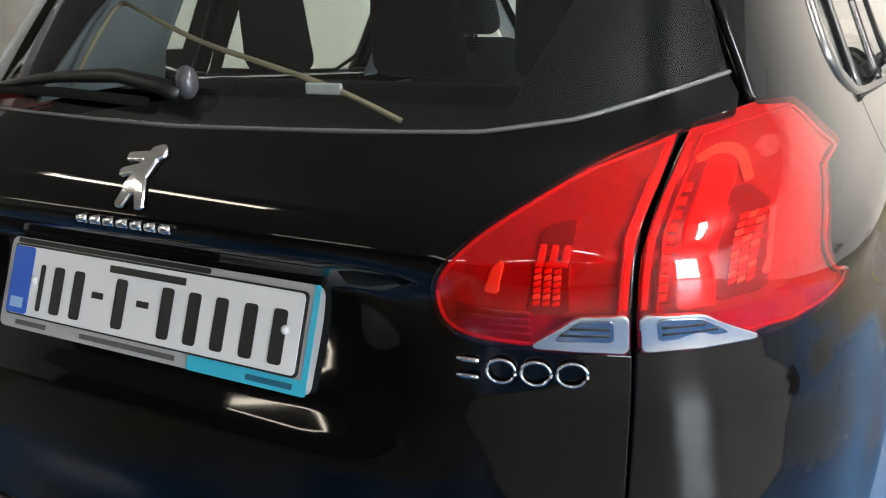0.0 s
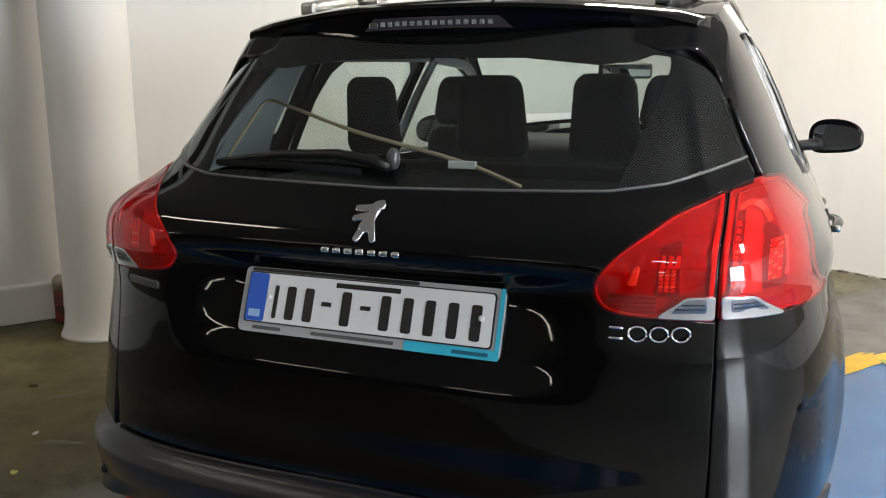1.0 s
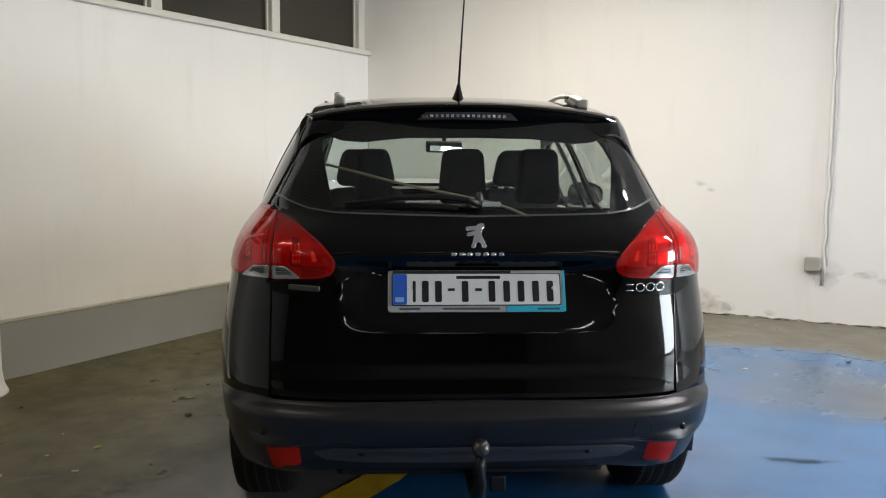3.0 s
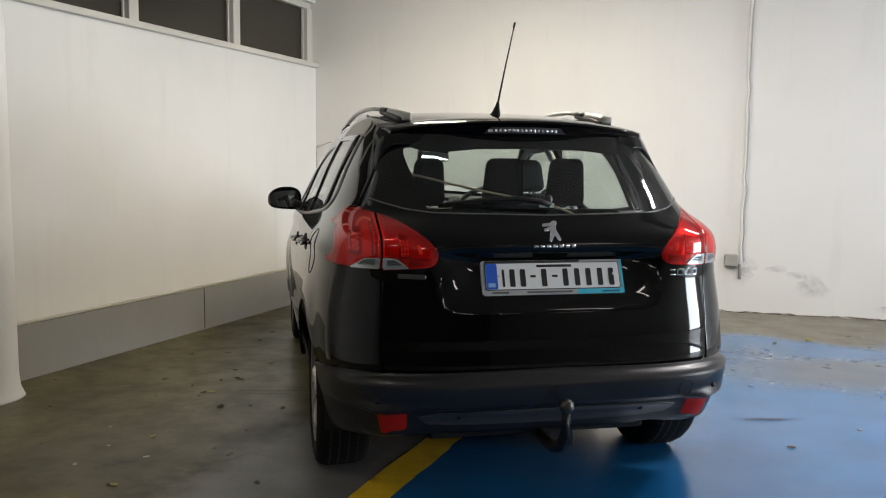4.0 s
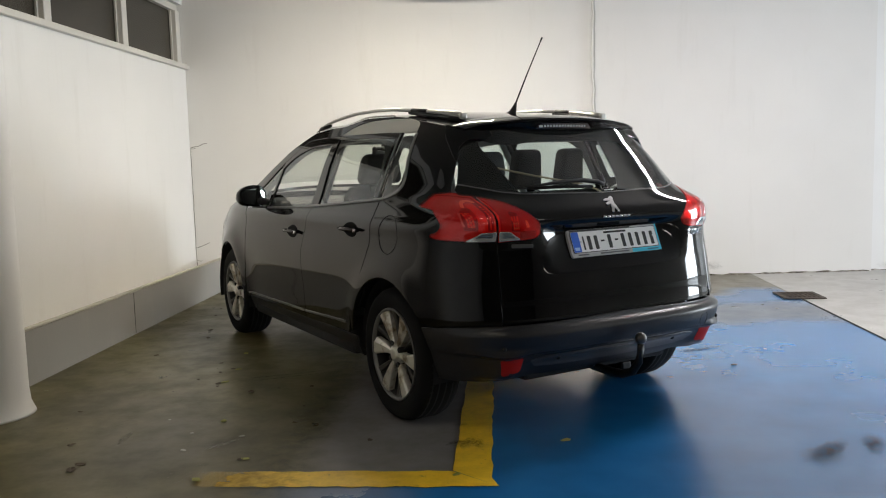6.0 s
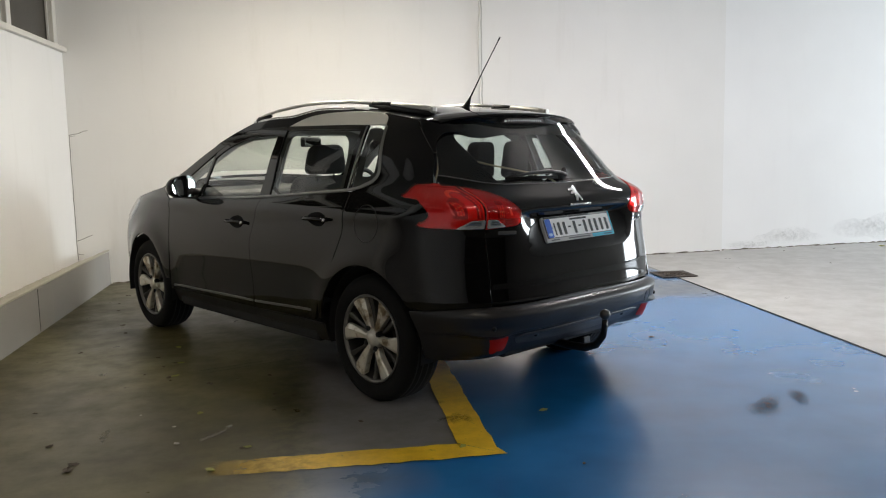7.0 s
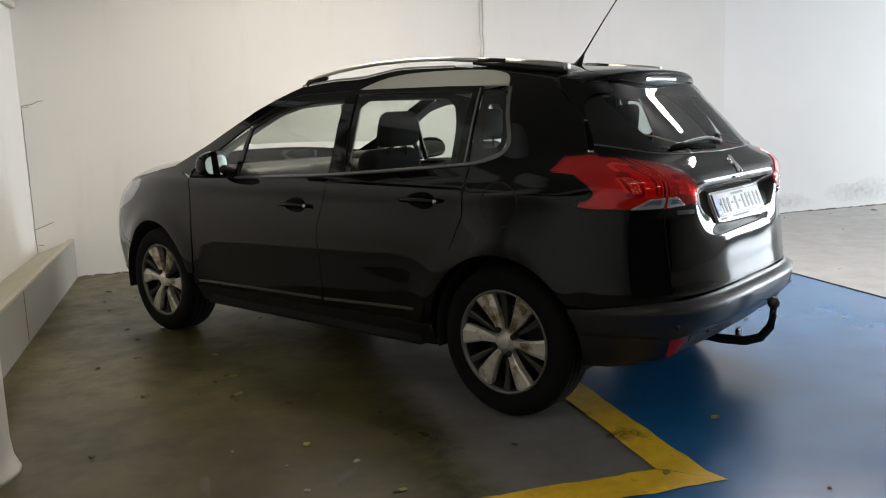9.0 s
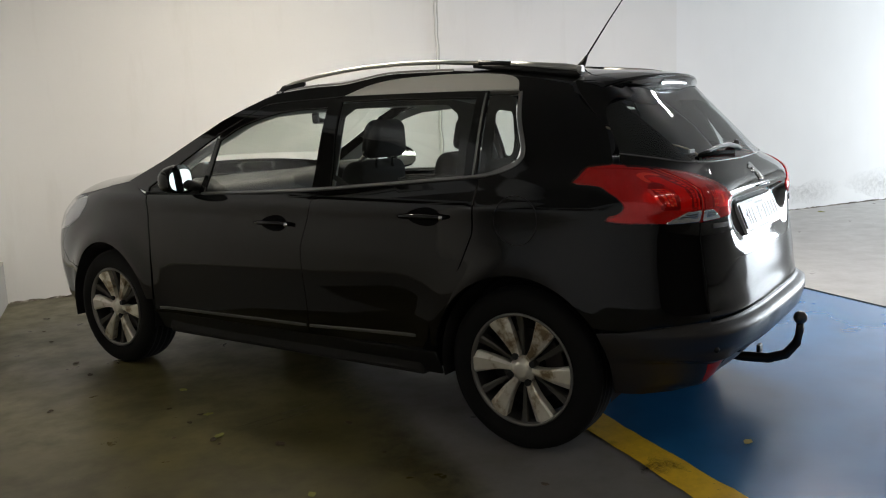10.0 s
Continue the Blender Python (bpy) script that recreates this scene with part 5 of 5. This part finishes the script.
def mirror(side):
    c = Vector((-side * (.856 if side > 0 else .892), 1.80, 1.020))
    turn, tilt = .34 * side, .10

    def f(t, n):
        return math.copysign(abs(t) ** n, t)

    bm = bmesh.new()
    bmesh.ops.create_uvsphere(bm, u_segments=36, v_segments=24, radius=1)
    for v in bm.verts:
        x, y, z = v.co
        k = 1 - .14 * (x if side < 0 else -x)
        px, py, pz = .102 * f(x, .72), .064 * f(y, .8), .068 * f(z, .70) * k
        v.co = Vector((px, max(py, -.012 + turn * px + tilt * pz), pz - .010 * abs(px / .1) ** 2)) + c
    head = part("mirror", bm, PAINT, car, "gloss black door mirror", True)
    bm = bmesh.new()
    ring = []
    for i in range(32):
        a = 2 * math.pi * i / 32
        x = .086 * f(math.cos(a), .6)
        z = .050 * f(math.sin(a), .6) * (1 - .14 * (x / .086 if side < 0 else -x / .086)) - .006
        ring.append(bm.verts.new(c + Vector((x, -.0165 + turn * x + tilt * z, z))))
    g = bm.faces.new(ring)
    ex = bmesh.ops.extrude_face_region(bm, geom=[g])
    bmesh.ops.translate(bm, verts=[v for v in ex["geom"] if isinstance(v, bmesh.types.BMVert)], vec=(0, .004, 0))
    part("mirror_glass", bm, MIRROR, head)
    part("mirror_foot", tube([(-side * .715, 1.80, .975), (-side * .75, 1.80, .976), (-side * (.80 if side > 0 else .83), 1.80, .988)], [.034, .027, .030], 12, .8), BLACK, head, smooth=True)
    part("mirror_lamp", tube([tuple(c + Vector((-side * .070, .046, -.012))), tuple(c + Vector((-side * .096, .018, -.012)))], [.009, .009], 8), LENS_AMBER, head, "clear side repeater lamp", True)


LENS_AMBER = material("repeater_lens", (.60, .60, .62), .12)
mirror(1)
mirror(-1)


RAIL_GREY = material("rail_end_grey", (.42, .42, .40), .40, .75)


def roof_rail(side):
    def pt(y, z):
        return (side * -float(lerp([(-.1, .425), (.2, .450), (.6, .482), (1.0, .506), (1.44, .525)], y)), y, z)

    rail = part("roof_rail", tube([pt(1.44, 1.392), pt(1.385, 1.428), pt(1.32, 1.444), pt(1.185, 1.464), pt(1.05, 1.477), pt(.92, 1.486), pt(.70, 1.488), pt(.51, 1.481), pt(.335, 1.466)],
                                   [.006, .011, .012, .012, .012, .012, .012, .012, .012], 12, .75), SATIN, car, "satin aluminium roof rail with a black joint", True)
    part("rail_tail", tube([pt(.333, 1.466), pt(.26, 1.459), pt(.19, 1.451)], [.012, .0125, .013], 12, .9), BLACK, rail, smooth=True)
    part("rail_tail", tube([pt(.189, 1.451), pt(.07, 1.437), pt(-.04, 1.422), pt(-.095, 1.413)], [.014, .016, .018, .016], 12, .9), RAIL_GREY, rail, smooth=True)
    x0 = side * -.425
    part("rail_end", box(x0 - .019, x0 + .019, -.108, -.088, 1.396, 1.428, .008, 3), RAIL_GREY, rail)
    part("rail_foot", tube([pt(1.435, 1.378), pt(1.38, 1.405), pt(1.26, 1.440)], [.014, .026, .008], 10, 1.3), BLACK, rail, smooth=True)
    part("rail_foot", tube([pt(-.095, 1.395), pt(.0, 1.408), pt(.16, 1.432), pt(.36, 1.455)], [.018, .020, .018, .008], 10, 1.0), BLACK, rail, smooth=True)


roof_rail(1)
roof_rail(-1)
ant = part("aerial", tube([(0, .12, 1.428), (0, .105, 1.442), (0, .085, 1.472), (0, .075, 1.490)], [.030, .020, .010, .006], 14), BLACK, car, "black roof aerial", True)
part("rod", tube([(0, .078, 1.485), (0, -.03, 1.63), (0, -.145, 1.775)], [.0045, .0032, .0026], 8), BLACK, ant, smooth=True)
part("rod_tip", tube([(0, -.138, 1.767), (0, -.152, 1.785)], .0042, 8), BLACK, ant, smooth=True)


# ---- cabin ----
CORD = material("tan_cord", (.42, .34, .22), .8)


def spline3(points, n=5):
    """A smooth line through places."""
    xy = spline([(p[0], p[1]) for p in points], n)
    xz = spline([(p[0], p[2]) for p in points], n)
    return [(a[0], a[1], b[1]) for a, b in zip(xy, xz)]


def cushion(x0, x1, y0, y1, z0, z1, r=.05, lean=0.0, taper=0.0):
    bm = box(x0, x1, y0, y1, z0, z1, r, 5)
    zc, xc = z0, (x0 + x1) / 2
    for v in bm.verts:
        h = v.co.z - zc
        v.co.y -= lean * h
        v.co.x = xc + (v.co.x - xc) * (1 - taper * max(0, h) / (z1 - z0))
    return bm


def front_seat(x):
    seat = part("front_seat", cushion(x - .25, x + .25, 1.02, 1.50, .42, .60, .06), FABRIC, car, "dark fabric front seat", True)
    part("backrest", cushion(x - .24, x + .24, 1.00, 1.13, .56, 1.075, .06, .16, .25), FABRIC, seat, smooth=True)
    part("headrest", cushion(x - .145, x + .145, .885, .975, 1.085, 1.258, .045, .10, .25), FABRIC, seat, smooth=True)
    for s in (-.06, .06):
        part("headrest_post", tube([(x + s, .93, 1.04), (x + s, .93, 1.13)], .006, 8), CHROME, seat, smooth=True)


front_seat(-.37)
front_seat(.37)
bench = part("rear_seat", cushion(-.62, .62, .18, .70, .42, .62, .06), FABRIC, car, "dark fabric rear bench", True)
part("backrest", cushion(-.62, .62, .10, .24, .56, 1.035, .05, .22, .08), FABRIC, bench, smooth=True)
for x, top, w in ((-.312, 1.250, .072), (.012, 1.252, .092), (.290, 1.254, .086)):
    part("headrest", cushion(x - w, x + w, -.015, .075, 1.05, top, .035, .12, .20), FABRIC, bench, smooth=True)
cord = part("shelf_cord", tube(spline3([(-.575, -.26, 1.05), (-.52, -.23, 1.14), (-.487, -.20, 1.192), (-.40, -.23, 1.178), (-.20, -.30, 1.130), (.07, -.355, 1.076), (.20, -.36, 1.030)]), .0045, 8), CORD, car, "pale tan cord hung across the rear window", True)
part("cord_tag", box(.045, .105, -.364, -.356, 1.062, 1.078, .002), PLATE_WHITE, cord)
part("parcel_shelf", box(-.52, .52, -.40, .05, .985, 1.005, .008), FABRIC, car)
part("load_floor", box(-.55, .55, -.50, .20, .50, .54, .01), FABRIC, car)
part("bulkhead", box(-.70, .70, 2.05, 2.25, .35, .92, .03), DASH, car)
dash = part("dashboard", join(cushion(-.72, .72, 1.72, 2.30, .72, .985, .06), cushion(.18, .56, 1.70, 1.90, .93, 1.03, .04)), DASH, car, "dark grey dashboard", True)


def steering_wheel():
    m = Matrix.Translation((.36, 1.62, .935)) @ Matrix.Rotation(radians(-68), 4, "X")
    pts = [tuple(m @ Vector((.175 * math.cos(a), .165 * math.sin(a), 0))) for a in np.linspace(0, 2 * math.pi, 37)]
    w = part("steering_wheel", tube(pts, .015, 10), DASH, car, "dark steering wheel on the right-hand side", True)
    for a in (0, math.pi, -math.pi / 2):
        part("wheel_spoke", tube([tuple(m @ Vector((.16 * math.cos(a), .15 * math.sin(a), 0))), tuple(m @ Vector((.03 * math.cos(a), .03 * math.sin(a), -.02)))], .016, 8), SATIN, w, smooth=True)
    bm = lathe([(.055, -.04), (.06, -.01), (.04, .01), (.005, .015)], 24)
    bmesh.ops.transform(bm, matrix=m, verts=bm.verts)
    part("wheel_hub", bm, DASH, w, smooth=True)


steering_wheel()
CM = pose(.05, 1.70, 1.285, 0, 0, 25)
bm = cushion(-.115, .115, -.018, .018, -.034, .034, .016)
bmesh.ops.transform(bm, matrix=CM, verts=bm.verts)
cabin_mirror = part("cabin_mirror", bm, DASH, car, smooth=True)
bm = box(-.103, .103, -.0215, -.0185, -.025, .025, .001)
bmesh.ops.transform(bm, matrix=CM, verts=bm.verts)
part("mirror_glass", bm, MIRROR, cabin_mirror)
part("mirror_stem", tube([(.05, 1.72, 1.30), (.05, 1.70, 1.385)], .012, 8), DASH, cabin_mirror, smooth=True)


# ---- things by the wall and on the floor ----
def old_lantern():
    """A red and grey can with a bent wire handle, left behind the column."""
    ob = tagged(empty("metal_can", ROOM @ pose(.130, -4.29, 0) @ Matrix.Scale(.86, 4)), "rusty red and grey metal can with a hooked handle", "can")
    red = material("faded_red_paint", (.22, .045, .03), .6)
    put_in(red, "Base Color", ramp(red, noise_node(red, 18, 5), [(.42, (.035, .025, .02)), (.58, (.20, .035, .025))]))
    grey_m = material("dull_tin", (.34, .30, .23), .5, .4)
    part("body", lathe([(.066, 0), (.070, .01), (.070, .19), (.064, .20)], 32), red, ob, smooth=True)
    part("lid", lathe([(.072, .20), (.072, .265), (.055, .285), (.02, .292)], 32), grey_m, ob, smooth=True)
    part("handle", tube([(.02, 0, .288), (.022, 0, .325), (.030, 0, .345), (.045, 0, .345), (.050, 0, .332)], .008, 8), grey_m, ob, smooth=True)
    part("label", box(.050, .073, -.03, .03, .10, .16, .003), material("pale_label", (.5, .48, .44), .6), ob)


old_lantern()


def leaf(m, size, mat, label, name="leaf"):
    """A curled leaf: a pointed blade bent along its rib."""
    rnd = random.Random(int(m.translation.x * 1000) + int(m.translation.y * 777))
    bm = bmesh.new()
    n = 7
    rows = []
    for i in range(n):
        t = i / (n - 1)
        w = size * .34 * math.sin(math.pi * (.06 + .88 * t)) ** .8
        z = .004 + size * .10 * (t - .5) ** 2 * rnd.uniform(.5, 2.0)
        rows.append([bm.verts.new((size * (t - .5), sg * w * rnd.uniform(.8, 1.15), z + abs(sg) * size * rnd.uniform(.0, .09))) for sg in (-1, 0, 1)])
    for a, b in zip(rows, rows[1:]):
        for i in range(2):
            bm.faces.new((a[i], a[i + 1], b[i + 1], b[i]))
    ex = bmesh.ops.extrude_face_region(bm, geom=bm.faces[:])
    bmesh.ops.translate(bm, verts=[v for v in ex["geom"] if isinstance(v, bmesh.types.BMVert)], vec=(0, 0, .0015))
    zmin = min(v.co.z for v in bm.verts)
    bmesh.ops.translate(bm, verts=bm.verts, vec=(0, 0, -zmin + .001))
    ob = mesh_object(name, bm, mat, m)
    return tagged(ob, label, "leaf", "fallen leaves on the floor")


def chip(m, size, mat, label, seed):
    """A flake of paint or grit with an uneven outline."""
    rnd = random.Random(seed)
    pts = [(size * .5 * rnd.uniform(.6, 1.1) * math.cos(a), size * .35 * rnd.uniform(.5, 1.2) * math.sin(a)) for a in (2 * math.pi * k / 9 for k in range(9))]
    bm = prism(pts, 0, size * .08)
    for v in bm.verts:
        if v.co.z > 0:
            v.co.z *= rnd.uniform(.6, 1.6)
    return tagged(mesh_object("paint_chip", bm, mat, m), label, "debris", "chips on the floor")


GREENS = [(-0.33, -0.71, 0.06), (2.84, 1.81, 0.09), (-0.95, 1.79, 0.055), (-1.12, 1.4, 0.05), (-1.27, 1.15, 0.06), (-1.48, 0.43, 0.045), (-1.78, -0.26, 0.055), (-1.55, -0.14, 0.04), (-0.92, -0.78, 0.045), (6.87, 0.38, 0.1), (1.29, 2.03, 0.13), (1.22, 2.07, 0.12), (1.33, 2.28, 0.11), (1.25, 2.14, 0.09), (1.48, 3.59, 0.08), (1.54, 3.56, 0.07), (1.61, 3.3, 0.1), (1.55, 2.89, 0.09)]
for i, (x, y, s) in enumerate(GREENS):
    leaf(pose(x, y, .001, 0, 0, 47 * i), s * .85, LEAF, "small curled yellow-green leaf lying on the floor")
DRIES = [(-2.14, 0.48, 0.06), (-2.18, 0.14, 0.085), (-2.14, 0.19, 0.07), (-0.93, 2.74, 0.075), (-1.02, 2.46, 0.06), (-0.39, 3.97, 0.07), (-1.45, 2.1, 0.055), (-1.21, 0.86, 0.075), (-2.04, 1.01, 0.035), (-1.31, 1.14, 0.06), (-1.23, 1.39, 0.045), (-1.14, 1.43, 0.045), (-1.07, 0.44, 0.035), (-1.02, -0.22, 0.05), (-1.06, 0.84, 0.03), (-1.33, 1.08, 0.03), (-0.9, 0.77, 0.055), (-1.57, -0.13, 0.04), (2.53, 1.76, 0.07), (3.2, 1.86, 0.05), (1.27, -0.24, 0.06), (-0.72, -1.25, 0.03), (2.99, 0.94, 0.045), (6.34, 0.7, 0.06), (5.81, 1.03, 0.05), (-0.73, 3.33, 0.05), (-1.16, 1.62, 0.04), (-1.38, 1.3, 0.03), (-0.6, 3.64, 0.04), (5.18, 0.26, 0.05), (6.13, -0.04, 0.05), (1.7, 3.04, 0.1), (1.39, 1.26, 0.08), (1.31, 1.99, 0.13), (1.26, 2.01, 0.1)]
for i, (x, y, s) in enumerate(DRIES):
    leaf(pose(x, y, .001, 0, 0, 61 * i + 20), s * .62, LEAF_DRY, "dark dry leaf crumpled on the floor")
CHIP = material("white_chip", (.42, .41, .37), .7)
for i, (x, y, s) in enumerate([(1.83, 1.63, 0.045), (1.96, 2.76, 0.04), (2.46, 2.89, 0.045), (2.1, 2.52, 0.045), (1.74, -0.08, 0.035), (3.3, 1.82, 0.045), (2.95, 0.77, 0.05), (-1.47, 0.16, 0.055), (-1.74, 0.12, 0.05), (3.01, 0.96, 0.035), (-1.69, 0.61, 0.025), (-1.65, 0.34, 0.03), (1.48, 3.19, 0.1), (1.5, 3.12, 0.06), (1.36, 1.7, 0.06)]):
    chip(pose(x, y, .001, 0, 0, 80 * i), s * .7, CHIP, "pale flake of wall paint on the floor", i)


def stain(name, x, y, rx, ry, turn, mat, label, seed, z=.0042, m=None):
    """A thin uneven patch on a surface."""
    rnd = random.Random(seed)
    bm = bmesh.new()
    pts = []
    for k in range(28):
        a = 2 * math.pi * k / 28
        f = 1 + .35 * math.sin(3 * a + seed) * rnd.uniform(.3, 1) + rnd.uniform(-.14, .14)
        pts.append(bm.verts.new((rx * f * math.cos(a), ry * f * math.sin(a), 0)))
    bm.faces.new(pts)
    ob = mesh_object(name, bm, mat, m if m is not None else pose(x, y, z, 0, 0, turn))
    return tagged(ob, label, "stain", kind="structure")


def faded(name, colour, rough, strength, scale, soft=.35):
    """A stain that thins out towards its edge and in spots."""
    m = material(name, colour, rough)
    n, l, b = nodes_of(m)
    tc, g, mp = n.new("ShaderNodeTexCoord"), n.new("ShaderNodeTexGradient"), n.new("ShaderNodeMapping")
    g.gradient_type = "SPHERICAL"
    mp.inputs["Location"].default_value, mp.inputs["Scale"].default_value = (-1, -1, 0), (2, 2, 0)
    l.new(tc.outputs["Generated"], mp.inputs[0])
    l.new(mp.outputs[0], g.inputs[0])
    spots = ramp(m, noise_node(m, scale, 5, .7), [(.34, grey(0.)), (.62, grey(1.))])
    edge = ramp(m, g.outputs[0], [(.0, grey(0.)), (soft, grey(1.))])
    put_in(m, "Alpha", maths(m, "MULTIPLY", maths(m, "MULTIPLY", spots, edge), strength))
    return m


OIL = faded("black_scuff", (.008, .010, .010), .8, 1.0, 26, .95)
stain("floor_mark", .41, -1.42, .17, .075, 20, OIL, "black smear on the blue floor paint", 2)
stain("floor_mark", .68, -1.45, .14, .050, 35, OIL, "black smear on the blue floor paint", 5)
stain("floor_mark", -.82, -1.71, .10, .05, 10, OIL, "dark green-black smear on the floor paint", 8)
stain("floor_mark", 1.41, .15, .20, .03, -10, OIL, "faint dark smear on the blue floor paint", 7)
SCUFF = faded("tyre_scuff", (.05, .035, .012), .6, .75, 55, .9)
for k, (x, y, a, rx, ry) in enumerate([(-.70, -.50, 35, .085, .045), (-.66, -.54, 60, .060, .030), (-.74, -.47, 10, .05, .02)]):
    stain("line_mark", x, y, rx, ry, a, SCUFF, "dark tyre scuff across the yellow line", 90 + k, .0052 + .0003 * k)
DUST = faded("dark_dirt", (.03, .029, .02), .4, .28, 7, .9)
stain("floor_mark", -1.03, .35, .42, .16, 60, DUST, "dark dirty patch on the grey concrete", 11)
stain("floor_mark", -1.38, -.78, .16, .05, -30, DUST, "dark dirty streak on the blue paint", 12)
PALE = faded("pale_scratch", (.24, .23, .20), .5, .5, 30)
stain("floor_scratch", -.96, 1.11, .26, .008, -12, PALE, "long pale scratch in the concrete", 13)
stain("floor_scratch", -.93, 1.04, .30, .007, -10, PALE, "long pale scratch in the concrete", 14)
stain("floor_scratch", -1.59, .09, .09, .02, 20, PALE, "pale scrape in the concrete", 15)
stain("floor_scratch", -1.92, .44, .10, .018, 60, PALE, "pale scrape in the concrete", 16)
for k, (x, y) in enumerate([(-1.16, -.07), (-.58, -.27), (-1.72, -.11)]):
    stain("floor_mark", x, y, .035, .028, 0, DUST, "small round pit in the concrete", 30 + k)


def on_wall(x, z, out=.004):
    """A place on the back wall, facing the room."""
    return ROOM @ WB @ pose(x, -out + (.03 if x > 6.79 else 0), z, 90, 0, 0)


RUST = faded("rust_stain", (.30, .17, .06), .8, .55, 6, .8)
stain("wall_stain", 0, 0, .26, .11, 0, RUST, "brown rust stain at the foot of the wall", 3, m=on_wall(3.06, .085))
GREY = faded("grey_scuff", (.45, .44, .42), .8, .35, 14, .9)
for k, (x, z, a, b) in enumerate([(3.064, 1.04, .05, .025), (3.155, .99, .04, .02), (4.281, .385, .1, .04), (4.446, .344, .1, .035), (4.003, .395, .14, .12), (3.315, .071, .06, .045), (3.621, .045, .05, .03), (4.55, .232, .16, .1), (5.18, .096, .12, .05)]):
    stain("wall_stain", 0, 0, a, b, 0, GREY, "grey scuff where paint has worn off the wall", 40 + k, m=on_wall(x, z))
PEEL = faded("flaking_paint", (.40, .39, .36), .9, .28, 16, .9)
for k, (x, z, a, b) in enumerate([(7.65, .123, .45, .1), (8.86, .18, .6, .16), (10.05, .24, .6, .2), (10.9, .22, .5, .16), (7.11, .052, .3, .05)]):
    stain("wall_stain", 0, 0, a, b, 0, PEEL, "flaking damp paint low on the wall", 60 + k, m=on_wall(x, z))


def wall_foot():
    """The dirty broken joint between the wall and the floor."""
    rnd = random.Random(21)
    bm = bmesh.new()
    rows = []
    for i in range(260):
        x = .30 + i * .05
        h, d = rnd.uniform(.004, .016), rnd.uniform(.006, .022)
        y0 = .03 if x > 6.79 else 0
        rows.append([bm.verts.new(p) for p in ((x, y0 + .001, 0), (x, y0 - d, .001), (x, y0 - d * .4, h), (x, y0 + .001, h * 1.2))])
    for a, b in zip(rows, rows[1:]):
        for k in range(3):
            bm.faces.new((a[k], a[k + 1], b[k + 1], b[k]))
    m = material("dirt_joint", (.10, .09, .07), .9)
    put_in(m, "Base Color", ramp(m, noise_node(m, 9, 4, .7), [(.40, (.035, .03, .02)), (.5, (.16, .14, .11)), (.65, (.55, .53, .49))]))
    ob = structure("joint_trim", bm, m, "crumbling dirty joint along the wall foot", "joint")
    ob.matrix_world = ROOM @ WB


wall_foot()


def crack(points, r=.0025):
    ob = mesh_object("wall_crack", tube(points, r, 5), material("crack_shadow", (.12, .11, .095), .9), ROOM @ WB)
    tagged(ob, "thin crack in the plaster near the corner", "crack", kind="structure")


crack([(.005, -.001, 1.415), (.05, -.001, 1.425), (.09, -.001, 1.430), (.13, -.001, 1.452), (.17, -.001, 1.455)])
crack([(.005, -.001, 1.41), (.03, -.001, 1.405), (.06, -.001, 1.412)], .0018)
crack([(.004, -.001, .42), (.05, -.001, .435), (.10, -.001, .455), (.15, -.001, .475)])
crack([(.004, -.001, .30), (.03, -.001, .292), (.06, -.001, .290)], .002)
rr = random.Random(6)
crack([(.006 + rr.uniform(-.004, .004), -.001, z) for z in np.arange(.20, 1.42, .06)], .0022)


def ceiling_drum():
    """A broad round duct end that hangs from the ceiling near the wall."""
    ob = structure("round_ceiling_light", lathe([(.02, -.001), (.60, -.001), (.62, -.02), (.62, -.21), (.58, -.245), (.40, -.265), (.02, -.27)], 64), material("opal_white", (.55, .54, .50), .5), "broad round white fitting under the ceiling", "fitting", True)
    ob.matrix_world = ROOM @ pose(2.67, -.60, HEIGHT)


ceiling_drum()
